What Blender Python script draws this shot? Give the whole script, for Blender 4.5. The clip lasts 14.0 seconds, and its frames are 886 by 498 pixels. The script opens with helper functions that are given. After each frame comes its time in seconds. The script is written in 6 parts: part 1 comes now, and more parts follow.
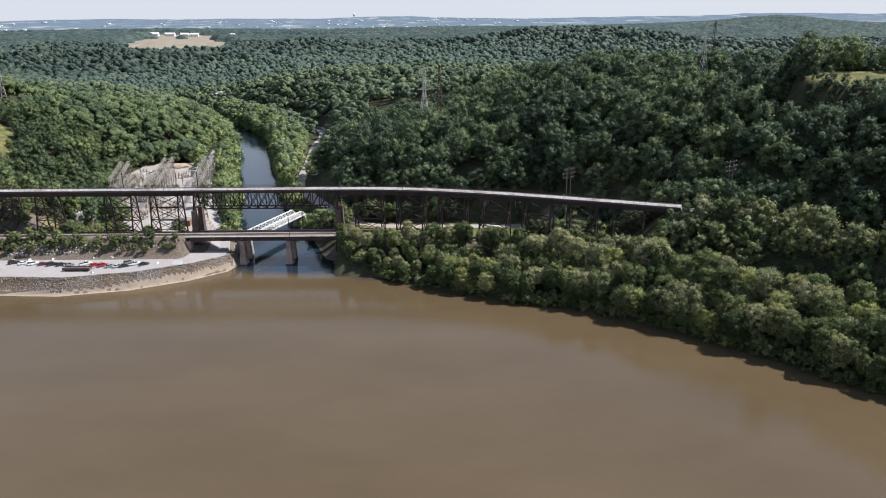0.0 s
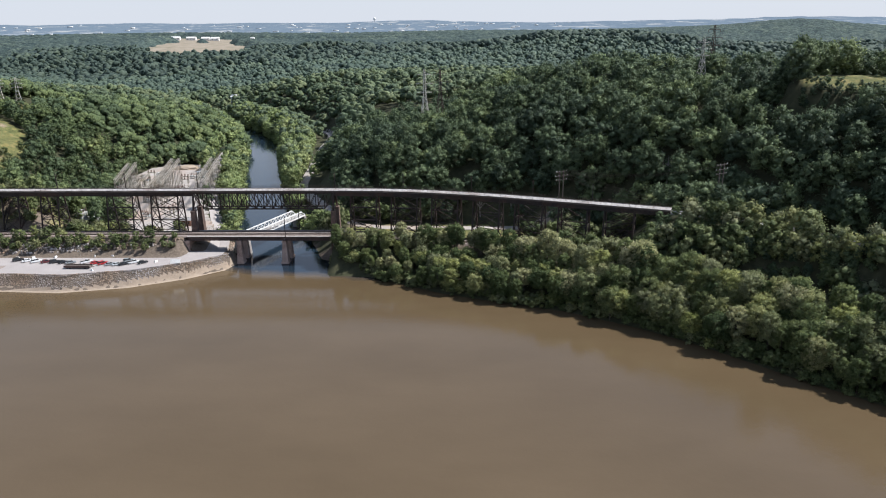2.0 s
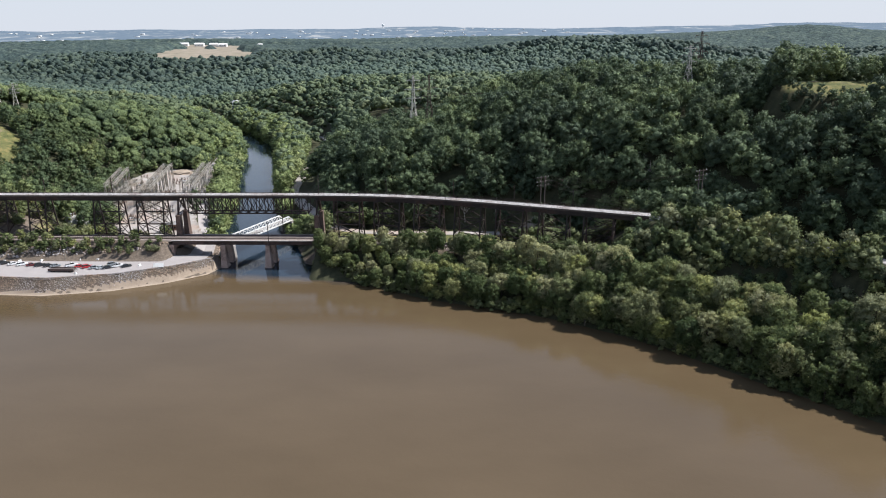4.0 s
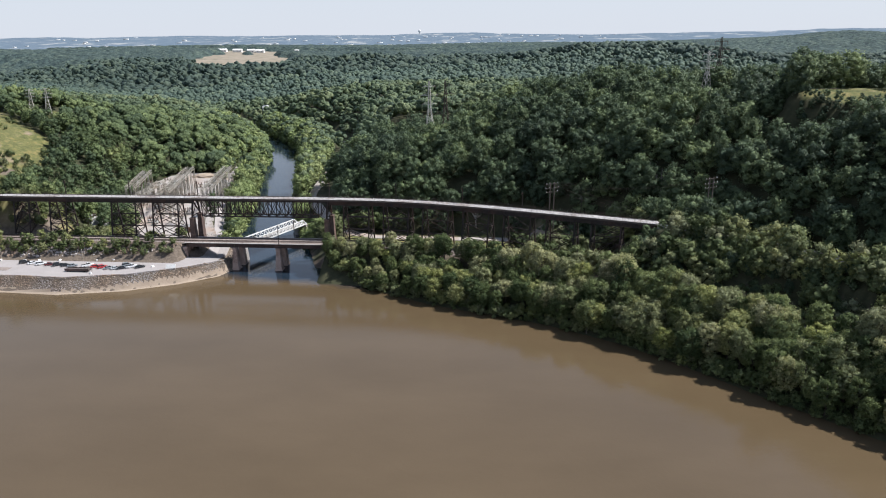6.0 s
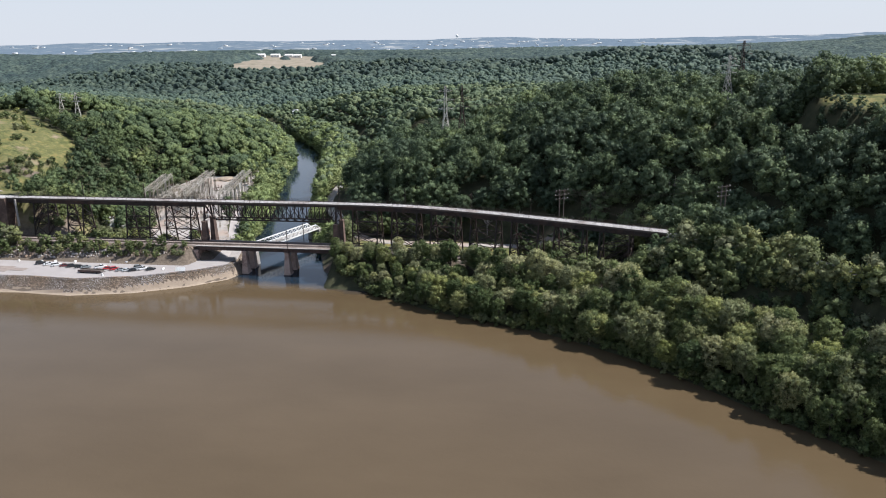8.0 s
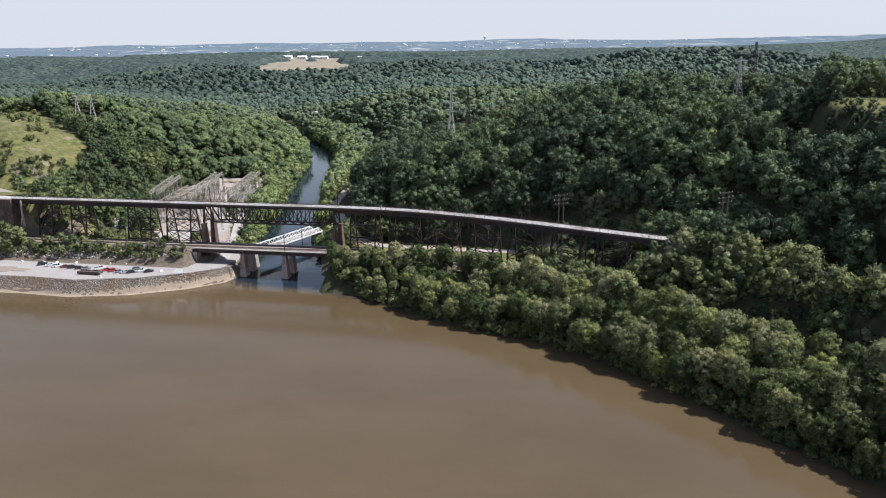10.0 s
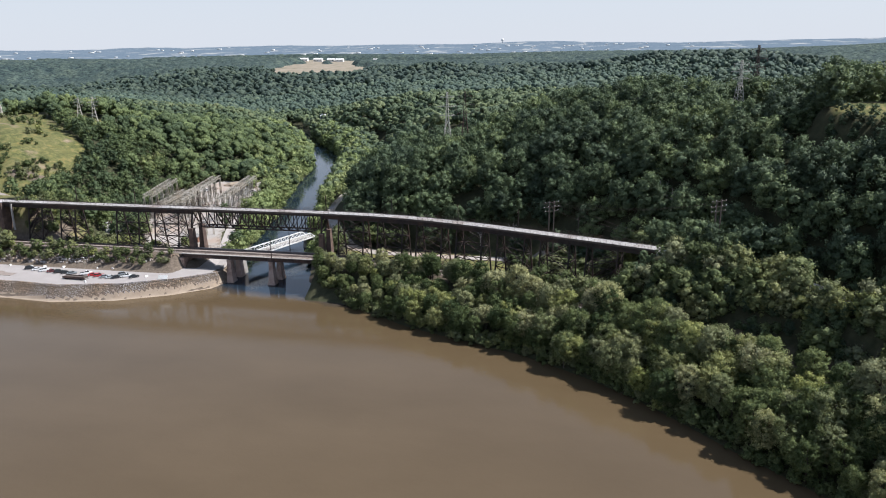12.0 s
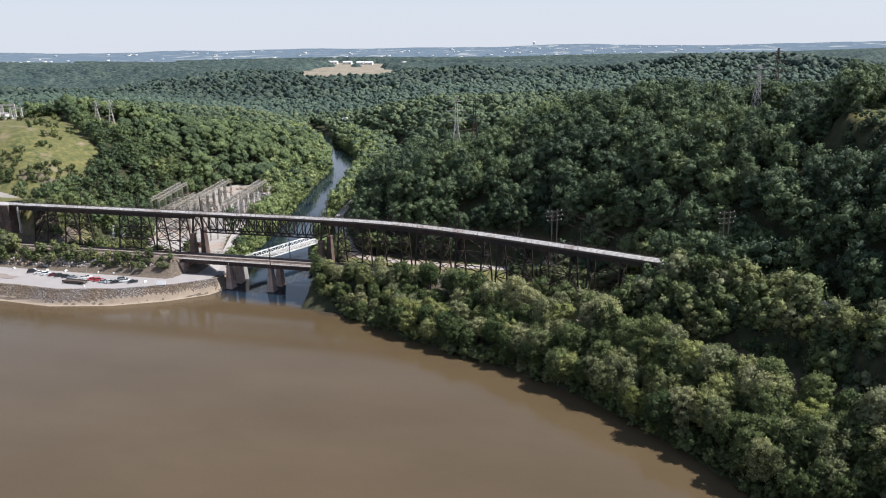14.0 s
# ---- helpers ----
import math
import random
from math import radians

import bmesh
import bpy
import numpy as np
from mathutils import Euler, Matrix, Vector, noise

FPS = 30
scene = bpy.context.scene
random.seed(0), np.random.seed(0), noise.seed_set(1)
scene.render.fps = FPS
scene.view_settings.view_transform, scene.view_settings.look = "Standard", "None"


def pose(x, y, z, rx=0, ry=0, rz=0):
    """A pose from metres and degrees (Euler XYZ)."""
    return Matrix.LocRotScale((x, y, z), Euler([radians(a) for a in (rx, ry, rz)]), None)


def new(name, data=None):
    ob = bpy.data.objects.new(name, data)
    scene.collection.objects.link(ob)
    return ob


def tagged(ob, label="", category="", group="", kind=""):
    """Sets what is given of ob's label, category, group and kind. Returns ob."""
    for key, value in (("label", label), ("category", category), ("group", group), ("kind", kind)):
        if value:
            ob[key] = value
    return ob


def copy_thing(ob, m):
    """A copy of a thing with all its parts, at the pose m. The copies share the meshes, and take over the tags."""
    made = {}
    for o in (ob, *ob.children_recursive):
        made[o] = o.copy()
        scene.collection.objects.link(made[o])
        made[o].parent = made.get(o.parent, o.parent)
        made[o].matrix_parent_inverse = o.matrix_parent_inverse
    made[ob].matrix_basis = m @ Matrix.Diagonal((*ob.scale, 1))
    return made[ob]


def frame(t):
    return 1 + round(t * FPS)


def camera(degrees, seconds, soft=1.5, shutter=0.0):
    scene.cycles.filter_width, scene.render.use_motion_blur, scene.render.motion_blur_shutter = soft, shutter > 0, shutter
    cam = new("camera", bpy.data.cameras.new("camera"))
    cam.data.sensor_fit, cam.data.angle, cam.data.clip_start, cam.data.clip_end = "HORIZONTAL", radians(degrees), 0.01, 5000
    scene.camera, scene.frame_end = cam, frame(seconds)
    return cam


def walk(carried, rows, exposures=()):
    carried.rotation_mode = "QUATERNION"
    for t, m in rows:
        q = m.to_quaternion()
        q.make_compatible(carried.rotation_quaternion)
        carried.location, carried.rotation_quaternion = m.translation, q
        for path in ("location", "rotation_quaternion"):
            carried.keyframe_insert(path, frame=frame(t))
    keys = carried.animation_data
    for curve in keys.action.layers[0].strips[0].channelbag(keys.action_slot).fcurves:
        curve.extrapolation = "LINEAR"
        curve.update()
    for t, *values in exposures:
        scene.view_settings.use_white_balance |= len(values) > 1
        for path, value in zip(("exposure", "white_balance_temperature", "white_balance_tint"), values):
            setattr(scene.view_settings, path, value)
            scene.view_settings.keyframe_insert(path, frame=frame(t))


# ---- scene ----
cam = camera(63.5, 14.0, soft=1.05)
# seconds, place, yaw, pitch and roll of the camera in flight over the river
FLIGHT = [
    (0.0, -0.218, 0.372, 108.042, 0.039, -17.792, -0.418),
    (0.5, 2.863, -1.005, 108.01, 0.505, -17.726, -0.437),
    (1.0, 5.98, -2.063, 107.99, 0.992, -17.669, -0.452),
    (1.5, 9.162, -2.839, 107.996, 1.372, -17.581, -0.464),
    (2.0, 12.319, -3.456, 108.003, 1.72, -17.492, -0.486),
    (2.5, 15.542, -3.901, 107.986, 1.846, -17.374, -0.488),
    (3.0, 18.77, -4.207, 107.978, 1.909, -17.265, -0.491),
    (5.5, 34.792, -3.87, 107.812, 4.539, -16.677, -0.523),
    (6.0, 37.973, -3.214, 107.779, 5.446, -16.564, -0.543),
    (6.5, 41.249, -2.292, 107.723, 6.383, -16.444, -0.572),
    (7.0, 44.521, -1.121, 107.692, 7.225, -16.333, -0.601),
    (7.5, 47.868, 0.277, 107.609, 7.981, -16.242, -0.633),
    (8.0, 51.12, 1.788, 107.585, 8.525, -16.186, -0.689),
    (10.5, 67.303, 11.577, 107.557, 11.11, -16.023, -0.809),
    (11.0, 70.257, 14.075, 107.584, 11.22, -15.98, -0.81),
    (11.5, 73.147, 16.731, 107.582, 11.737, -15.913, -0.804),
    (12.0, 76.033, 19.505, 107.583, 12.369, -15.836, -0.791),
    (12.5, 78.834, 22.39, 107.603, 12.968, -15.779, -0.788),
    (13.0, 81.64, 25.354, 107.607, 13.607, -15.717, -0.797),
    (13.5, 84.372, 28.328, 107.64, 14.266, -15.65, -0.81),
    (14.0, 87.129, 31.348, 107.681, 14.923, -15.591, -0.812),
]
EXPOSURE = [(0.0, 0.55, 6060, 10), (14.0, 0.55, 6060, 10)]
walk(cam, [(t, pose(x, y, z, 0, 0, yaw) @ pose(0, 0, 0, 90 + pitch) @ pose(0, 0, 0, 0, 0, roll)) for t, x, y, z, yaw, pitch, roll in FLIGHT], EXPOSURE)

# ---- daylight: a summer morning sun from the right, beyond the wooded hill ----
SUN_SIDE, SUN_HEIGHT = 73.0, 52.0
world = bpy.data.worlds.new("sky")
scene.world = world
world.use_nodes = True
wn = world.node_tree.nodes
sky = wn.new("ShaderNodeTexSky")
sky.sky_type, sky.sun_disc = "NISHITA", False
sky.sun_elevation, sky.sun_rotation = radians(SUN_HEIGHT), radians(SUN_SIDE)
sky.air_density, sky.dust_density, sky.ozone_density = 1.0, 0.1, 2.0
wn["Background"].inputs["Strength"].default_value = 0.088
haze = wn.new("ShaderNodeMix")
haze.data_type = "RGBA"
haze.inputs[7].default_value = (5.6, 5.75, 6.1, 1)
way = wn.new("ShaderNodeSeparateXYZ")
world.node_tree.links.new(wn.new("ShaderNodeTexCoord").outputs["Generated"], way.inputs[0])
veil = wn.new("ShaderNodeMapRange")
veil.interpolation_type = "SMOOTHSTEP"
for key, value in (("From Min", -0.05), ("From Max", 0.5), ("To Min", 0.97), ("To Max", 0.24)):
    veil.inputs[key].default_value = value
world.node_tree.links.new(way.outputs["Z"], veil.inputs["Value"])
world.node_tree.links.new(veil.outputs["Result"], haze.inputs[0])
world.node_tree.links.new(sky.outputs[0], haze.inputs[6])
world.node_tree.links.new(haze.outputs[2], wn["Background"].inputs["Color"])
sun_data = bpy.data.lights.new("sun", "SUN")
sun_data.energy, sun_data.angle, sun_data.color = 4.95, radians(0.55), (1.0, 0.95, 0.89)
sun = new("sun", sun_data)
sun.matrix_world = pose(0, 0, 900) @ pose(0, 0, 0, 0, 0, -SUN_SIDE) @ pose(0, 0, 0, -(90 - SUN_HEIGHT))

# ---- materials ----
def material(name, rough=0.8, metal=0.0, spec=0.5):
    m = bpy.data.materials.new(name)
    m.use_nodes = True
    p = m.node_tree.nodes["Principled BSDF"]
    p.inputs["Roughness"].default_value, p.inputs["Metallic"].default_value = rough, metal
    p.inputs["Specular IOR Level"].default_value = spec
    return m, m.node_tree.nodes, m.node_tree.links, p


def coords(n, l, scale=(1, 1, 1), world_space=True):
    mp = n.new("ShaderNodeMapping")
    mp.inputs["Scale"].default_value = scale
    if world_space:
        l.new(n.new("ShaderNodeNewGeometry").outputs["Position"], mp.inputs["Vector"])
    else:
        l.new(n.new("ShaderNodeTexCoord").outputs["Object"], mp.inputs["Vector"])
    return mp.outputs["Vector"]


def noise_tex(n, l, vec, scale, detail=4.0, rough=0.6):
    t = n.new("ShaderNodeTexNoise")
    t.inputs["Scale"].default_value, t.inputs["Detail"].default_value, t.inputs["Roughness"].default_value = scale, detail, rough
    l.new(vec, t.inputs["Vector"])
    return t.outputs["Fac"]


def ramp(n, l, fac, stops):
    r = n.new("ShaderNodeValToRGB")
    e = r.color_ramp.elements
    while len(e) < len(stops):
        e.new(0.5)
    for k, (at, c) in zip(e, stops):
        k.position, k.color = at, (*c, 1)
    l.new(fac, r.inputs["Fac"])
    return r.outputs["Color"]


def mix(n, l, fac, a, b, how="MIX"):
    m = n.new("ShaderNodeMix")
    m.data_type, m.blend_type = "RGBA", how
    for value, socket in ((fac, m.inputs[0]), (a, m.inputs[6]), (b, m.inputs[7])):
        if isinstance(value, bpy.types.NodeSocket):
            l.new(value, socket)
        else:
            socket.default_value = (*value, 1) if isinstance(value, tuple) else value
    return m.outputs[2]


def bump(n, l, p, height, strength, distance):
    b = n.new("ShaderNodeBump")
    b.inputs["Strength"].default_value, b.inputs["Distance"].default_value = strength, distance
    l.new(height, b.inputs["Height"])
    l.new(b.outputs["Normal"], p.inputs["Normal"])


def surface(name, dark, light, scale, rough=0.8, metal=0.0, fine=None, relief=0.3, spec=0.4, stain=None, per_object=0.0):
    """A worn surface: two colours broken up by a coarse and a fine noise, a stain colour, and relief."""
    m, n, l, p = material(name, rough, metal, spec)
    v = coords(n, l)
    a, b = noise_tex(n, l, v, scale, 5), noise_tex(n, l, v, fine or scale * 9, 3)
    c = mix(n, l, 0.45, ramp(n, l, a, [(0.3, dark), (0.7, light)]), ramp(n, l, b, [(0.3, dark), (0.7, light)]))
    if stain:
        s = noise_tex(n, l, v, scale * 0.35, 6, 0.7)
        c = mix(n, l, ramp(n, l, s, [(0.48, (0, 0, 0)), (0.62, (1, 1, 1))]), c, stain)
    if per_object:
        o = n.new("ShaderNodeObjectInfo")
        g = 1 - per_object
        c = mix(n, l, 1.0, c, ramp(n, l, o.outputs["Random"], [(0.0, (g, g, g)), (1.0, (1, 1, 1))]), "MULTIPLY")
    l.new(c, p.inputs["Base Color"])
    bump(n, l, p, b, relief, 0.05)
    return m


def foliage(name, hues, by_object=False, clear=0.28, speck=0.7, grain=1.3, relief=1.0):
    """Leaves: hue by tree (an attribute, or the object), broken up leaf clump by leaf clump, with light let through."""
    m, n, l, p = material(name, 0.62, 0.0, 0.22)
    if by_object:
        tint = n.new("ShaderNodeObjectInfo").outputs["Random"]
    else:
        at = n.new("ShaderNodeAttribute")
        at.attribute_name = "tint"
        tint = at.outputs["Fac"]
    geo = n.new("ShaderNodeNewGeometry")
    c = ramp(n, l, tint, hues)
    c = mix(n, l, 1.0, c, ramp(n, l, geo.outputs["Random Per Island"], [(0.0, (1 - 0.34 * speck, 1 - 0.3 * speck, 1 - 0.32 * speck)), (0.6, (1, 1, 1)), (1.0, (1 + 0.32 * speck, 1 + 0.28 * speck, 1 + 0.2 * speck))]), "MULTIPLY")
    c = mix(n, l, 1.0, c, ramp(n, l, noise_tex(n, l, coords(n, l), 0.6 * grain, 5, 0.7), [(0.32, (0.55, 0.6, 0.55)), (0.68, (1.3, 1.26, 1.12))]), "MULTIPLY")
    l.new(c, p.inputs["Base Color"])
    t = n.new("ShaderNodeBsdfTranslucent")
    l.new(c, t.inputs["Color"])
    bump(n, l, p, noise_tex(n, l, coords(n, l), grain, 3, 0.7), relief, 1.1 / grain)
    l.new(p.inputs["Normal"].links[0].from_socket, t.inputs["Normal"])
    s = n.new("ShaderNodeMixShader")
    s.inputs[0].default_value = clear
    l.new(p.outputs[0], s.inputs[1])
    l.new(t.outputs[0], s.inputs[2])
    l.new(s.outputs[0], n["Material Output"].inputs["Surface"])
    return m


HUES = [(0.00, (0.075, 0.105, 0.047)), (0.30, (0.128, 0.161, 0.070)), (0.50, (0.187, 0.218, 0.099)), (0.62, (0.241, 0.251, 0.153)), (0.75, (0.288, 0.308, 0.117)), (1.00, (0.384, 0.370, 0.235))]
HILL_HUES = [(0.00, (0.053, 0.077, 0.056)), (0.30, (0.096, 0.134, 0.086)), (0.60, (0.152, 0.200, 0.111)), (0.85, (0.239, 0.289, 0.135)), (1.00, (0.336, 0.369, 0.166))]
# far treetops: the blue of distance haze is painted into these base colours
FAR_HAZE_HUES = [(0.00, (0.035, 0.052, 0.053)), (0.50, (0.052, 0.072, 0.069)), (1.00, (0.075, 0.096, 0.083))]
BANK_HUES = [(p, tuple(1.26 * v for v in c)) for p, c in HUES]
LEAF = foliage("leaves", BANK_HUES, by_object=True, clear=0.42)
LEAF_WOODS = foliage("woods_leaves", HUES)
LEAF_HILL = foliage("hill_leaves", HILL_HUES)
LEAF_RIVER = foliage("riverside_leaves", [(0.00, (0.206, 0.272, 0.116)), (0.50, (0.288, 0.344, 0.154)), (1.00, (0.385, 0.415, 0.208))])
LEAF_MID = foliage("valley_leaves", [(0.00, (0.056, 0.086, 0.054)), (0.30, (0.106, 0.145, 0.077)), (0.60, (0.168, 0.215, 0.099)), (0.85, (0.251, 0.285, 0.125)), (1.00, (0.325, 0.335, 0.172))], speck=0.5, grain=0.9)


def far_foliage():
    """Treetops too far off to tell leaf from leaf: tree-sized mottling over the hue of each patch, with haze in the
    hues.
    """
    m, n, l, p = material("haze_tinted_treetops", 0.9, 0.0, 0.1)
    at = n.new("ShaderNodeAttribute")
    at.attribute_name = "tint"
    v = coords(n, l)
    c = ramp(n, l, at.outputs["Fac"], FAR_HAZE_HUES)
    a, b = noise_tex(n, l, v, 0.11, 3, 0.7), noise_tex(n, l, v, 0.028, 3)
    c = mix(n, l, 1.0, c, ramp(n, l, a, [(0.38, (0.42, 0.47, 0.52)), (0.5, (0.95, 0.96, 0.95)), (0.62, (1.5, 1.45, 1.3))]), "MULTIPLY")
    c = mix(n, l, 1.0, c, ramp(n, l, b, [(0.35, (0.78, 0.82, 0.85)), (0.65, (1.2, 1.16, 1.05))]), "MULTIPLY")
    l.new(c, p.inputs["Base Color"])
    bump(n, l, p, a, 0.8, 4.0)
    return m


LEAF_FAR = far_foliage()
# upland, hazy and distant leaves carry painted haze: bluer, softer base colours
LEAF_UPLAND = foliage("upland_haze_leaves", [(0.00, (0.065, 0.097, 0.073)), (0.30, (0.105, 0.143, 0.093)), (0.60, (0.156, 0.199, 0.113)), (1.00, (0.259, 0.276, 0.156))], speck=0.4, grain=0.7, relief=0.6)
LEAF_HAZY = foliage("haze_tinted_leaves", [(0.00, (0.054, 0.083, 0.083)), (0.35, (0.086, 0.122, 0.110)), (0.75, (0.135, 0.175, 0.140)), (1.00, (0.184, 0.216, 0.155))], clear=0.45, speck=0.2, grain=0.35, relief=0.25)
LEAF_DISTANT = foliage("distant_haze_leaves", [(0.00, (0.077, 0.116, 0.111)), (0.35, (0.108, 0.153, 0.132)), (0.75, (0.152, 0.201, 0.154)), (1.00, (0.205, 0.245, 0.173))], clear=0.4, speck=0.3, grain=0.5, relief=0.4)
BARK = surface("bark", (0.05, 0.04, 0.03), (0.13, 0.105, 0.085), 1.2, 0.9)
DEADWOOD = surface("bleached_dead_wood", (0.22, 0.2, 0.18), (0.36, 0.33, 0.30), 1.2, 0.9)
STEEL = surface("dark_rusted_steel", (0.018, 0.015, 0.014), (0.046, 0.034, 0.030), 0.5, 0.7, 0.2, stain=(0.065, 0.038, 0.029))
STEEL_LOW = surface("weathered_brown_steel", (0.045, 0.032, 0.030), (0.10, 0.07, 0.062), 0.5, 0.7, 0.2, stain=(0.14, 0.09, 0.075))
DECK = surface("pale_gravel_deck", (0.25, 0.235, 0.225), (0.50, 0.47, 0.445), 0.22, 0.95, relief=0.5, stain=(0.24, 0.20, 0.18))
CONCRETE = surface("weathered_concrete", (0.27, 0.25, 0.23), (0.43, 0.40, 0.37), 0.3, 0.9, stain=(0.20, 0.17, 0.15))
PIERSTONE = surface("brown_pier_masonry", (0.36, 0.25, 0.205), (0.56, 0.43, 0.365), 0.45, 0.9, stain=(0.24, 0.16, 0.13), per_object=0.2)
ASPHALT = surface("sun_bleached_asphalt", (0.27, 0.243, 0.228), (0.37, 0.338, 0.318), 0.12, 0.95, fine=3.0, stain=(0.31, 0.28, 0.265))
GRAVEL = surface("pale_gravel", (0.25, 0.225, 0.20), (0.42, 0.38, 0.345), 0.10, 0.95, fine=2.5, stain=(0.33, 0.26, 0.21))
BALLAST = surface("brown_ballast", (0.17, 0.135, 0.115), (0.32, 0.265, 0.23), 0.3, 0.95, fine=4.0)
RAILSTEEL = surface("rail_steel", (0.10, 0.07, 0.06), (0.20, 0.16, 0.14), 1.0, 0.5, 0.6)
TIMBER = surface("tarred_timber", (0.06, 0.048, 0.04), (0.13, 0.105, 0.09), 0.8, 0.9)
SAND = surface("tan_shore_sand", (0.26, 0.20, 0.145), (0.40, 0.32, 0.24), 0.25, 0.95)
WHITE = surface("white_paint", (0.62, 0.61, 0.58), (0.82, 0.81, 0.78), 0.4, 0.6, stain=(0.55, 0.52, 0.48))
GALV = surface("galvanised_steel", (0.25, 0.23, 0.19), (0.42, 0.39, 0.33), 0.4, 0.6, 0.2, stain=(0.28, 0.23, 0.17))
TOWERSTONE = surface("dark_brown_pier_stone", (0.065, 0.042, 0.035), (0.13, 0.088, 0.072), 0.5, 0.9, stain=(0.17, 0.115, 0.09))
RUSTPYLON = surface("brown_weathering_steel", (0.05, 0.035, 0.03), (0.12, 0.085, 0.07), 0.4, 0.7, 0.2)


def ground_material():
    m, n, l, p = material("meadow_and_soil", 0.95, 0.0, 0.2)
    v = coords(n, l)
    a, b, c = noise_tex(n, l, v, 0.035, 6, 0.65), noise_tex(n, l, v, 0.3, 6, 0.7), noise_tex(n, l, v, 0.012, 3)
    grass = ramp(n, l, b, [(0.34, (0.055, 0.070, 0.026)), (0.5, (0.120, 0.122, 0.046)), (0.66, (0.21, 0.178, 0.085))])
    tuft = noise_tex(n, l, v, 0.22, 8, 0.8)
    grass = mix(n, l, 1.0, grass, ramp(n, l, tuft, [(0.36, (0.32, 0.45, 0.32)), (0.5, (0.95, 1, 0.9)), (0.64, (1.5, 1.22, 1.0))]), "MULTIPLY")
    soil = ramp(n, l, b, [(0.3, (0.17, 0.12, 0.08)), (0.7, (0.33, 0.26, 0.19))])
    col = mix(n, l, ramp(n, l, a, [(0.55, (0, 0, 0)), (0.63, (1, 1, 1))]), grass, soil)
    col = mix(n, l, ramp(n, l, c, [(0.35, (0, 0, 0)), (0.7, (0.6, 0.6, 0.6))]), col, (0.140, 0.125, 0.056))
    crop = ramp(n, l, a, [(0.3, (0.17, 0.155, 0.105)), (0.5, (0.25, 0.21, 0.155)), (0.7, (0.30, 0.255, 0.20))])
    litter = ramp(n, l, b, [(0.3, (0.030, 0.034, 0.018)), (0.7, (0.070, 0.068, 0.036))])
    earth = ramp(n, l, noise_tex(n, l, v, 0.9, 6, 0.7), [(0.3, (0.085, 0.066, 0.048)), (0.7, (0.20, 0.16, 0.125))])
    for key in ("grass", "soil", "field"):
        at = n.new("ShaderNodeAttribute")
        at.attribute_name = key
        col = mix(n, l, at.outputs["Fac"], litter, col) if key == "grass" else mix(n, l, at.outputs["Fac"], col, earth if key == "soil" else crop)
    l.new(col, p.inputs["Base Color"])
    bump(n, l, p, b, 0.6, 0.3)
    return m


def water_material():
    """Silty river water; the clearer tributary meets it along an uneven line beyond the bridge piers."""
    m, n, l, p = material("silty_river_water", 0.07, 0.0, 0.5)
    p.inputs["IOR"].default_value = 1.33
    v = coords(n, l)
    sep = n.new("ShaderNodeSeparateXYZ")
    l.new(v, sep.inputs[0])
    warp = noise_tex(n, l, v, 0.045, 5, 0.55)
    add = n.new("ShaderNodeMath")
    add.operation = "MULTIPLY_ADD"
    l.new(warp, add.inputs[0])
    add.inputs[1].default_value = 16.0
    l.new(sep.outputs["Y"], add.inputs[2])
    slope = n.new("ShaderNodeMath")
    slope.operation = "MULTIPLY_ADD"
    l.new(sep.outputs["X"], slope.inputs[0])
    slope.inputs[1].default_value = 0.16
    l.new(add.outputs[0], slope.inputs[2])
    far = n.new("ShaderNodeMapRange")
    far.inputs["From Min"].default_value, far.inputs["From Max"].default_value = 296.0, 304.0
    l.new(slope.outputs[0], far.inputs["Value"])
    silt = ramp(n, l, noise_tex(n, l, coords(n, l, (0.5, 1, 1)), 0.02, 6, 0.6), [(0.3, (0.083, 0.058, 0.031)), (0.7, (0.106, 0.075, 0.042))])
    # clear dark tributary water; the blue in its colour paints in reflected sky
    col = mix(n, l, far.outputs[0], silt, (0.012, 0.021, 0.032))
    l.new(col, p.inputs["Base Color"])
    wave = noise_tex(n, l, coords(n, l, (1.0, 1.0, 1.0)), 0.55, 5, 0.6)
    bump(n, l, p, wave, 0.16, 0.22)
    return m


GROUND, WATER = ground_material(), water_material()


def backdrop_material():
    """The far farm country: woods, pale fields and towns in the distance, with haze painted in as blue colour and glow.
    """
    m, n, l, p = material("hazed_far_country", 1.0, 0.0, 0.0)
    v = coords(n, l, (1, 0.45, 1))
    a, b = noise_tex(n, l, v, 0.009, 6, 0.65), noise_tex(n, l, v, 0.04, 5, 0.75)
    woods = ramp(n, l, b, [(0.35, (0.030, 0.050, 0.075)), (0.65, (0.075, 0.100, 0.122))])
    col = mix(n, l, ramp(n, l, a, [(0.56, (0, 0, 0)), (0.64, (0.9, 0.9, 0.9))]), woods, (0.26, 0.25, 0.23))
    l.new(col, p.inputs["Base Color"])
    # faint pale blue emission stands in for haze over the land
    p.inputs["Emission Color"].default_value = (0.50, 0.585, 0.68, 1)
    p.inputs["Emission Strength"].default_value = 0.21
    return m


FAR = backdrop_material()

# ---- tools ----
def part(name, bm, mat, parent=None, label="", smooth=False):
    me = bpy.data.meshes.new(name)
    bm.normal_update()
    bm.to_mesh(me)
    bm.free()
    me.materials.append(mat)
    if smooth:
        me.shade_smooth()
    ob = new(name, me)
    ob.parent = parent
    return tagged(ob, label)


def thing(name, m, label, category, group="", kind=""):
    ob = new(name)
    ob.matrix_basis = m
    return tagged(ob, label, category, group, kind)


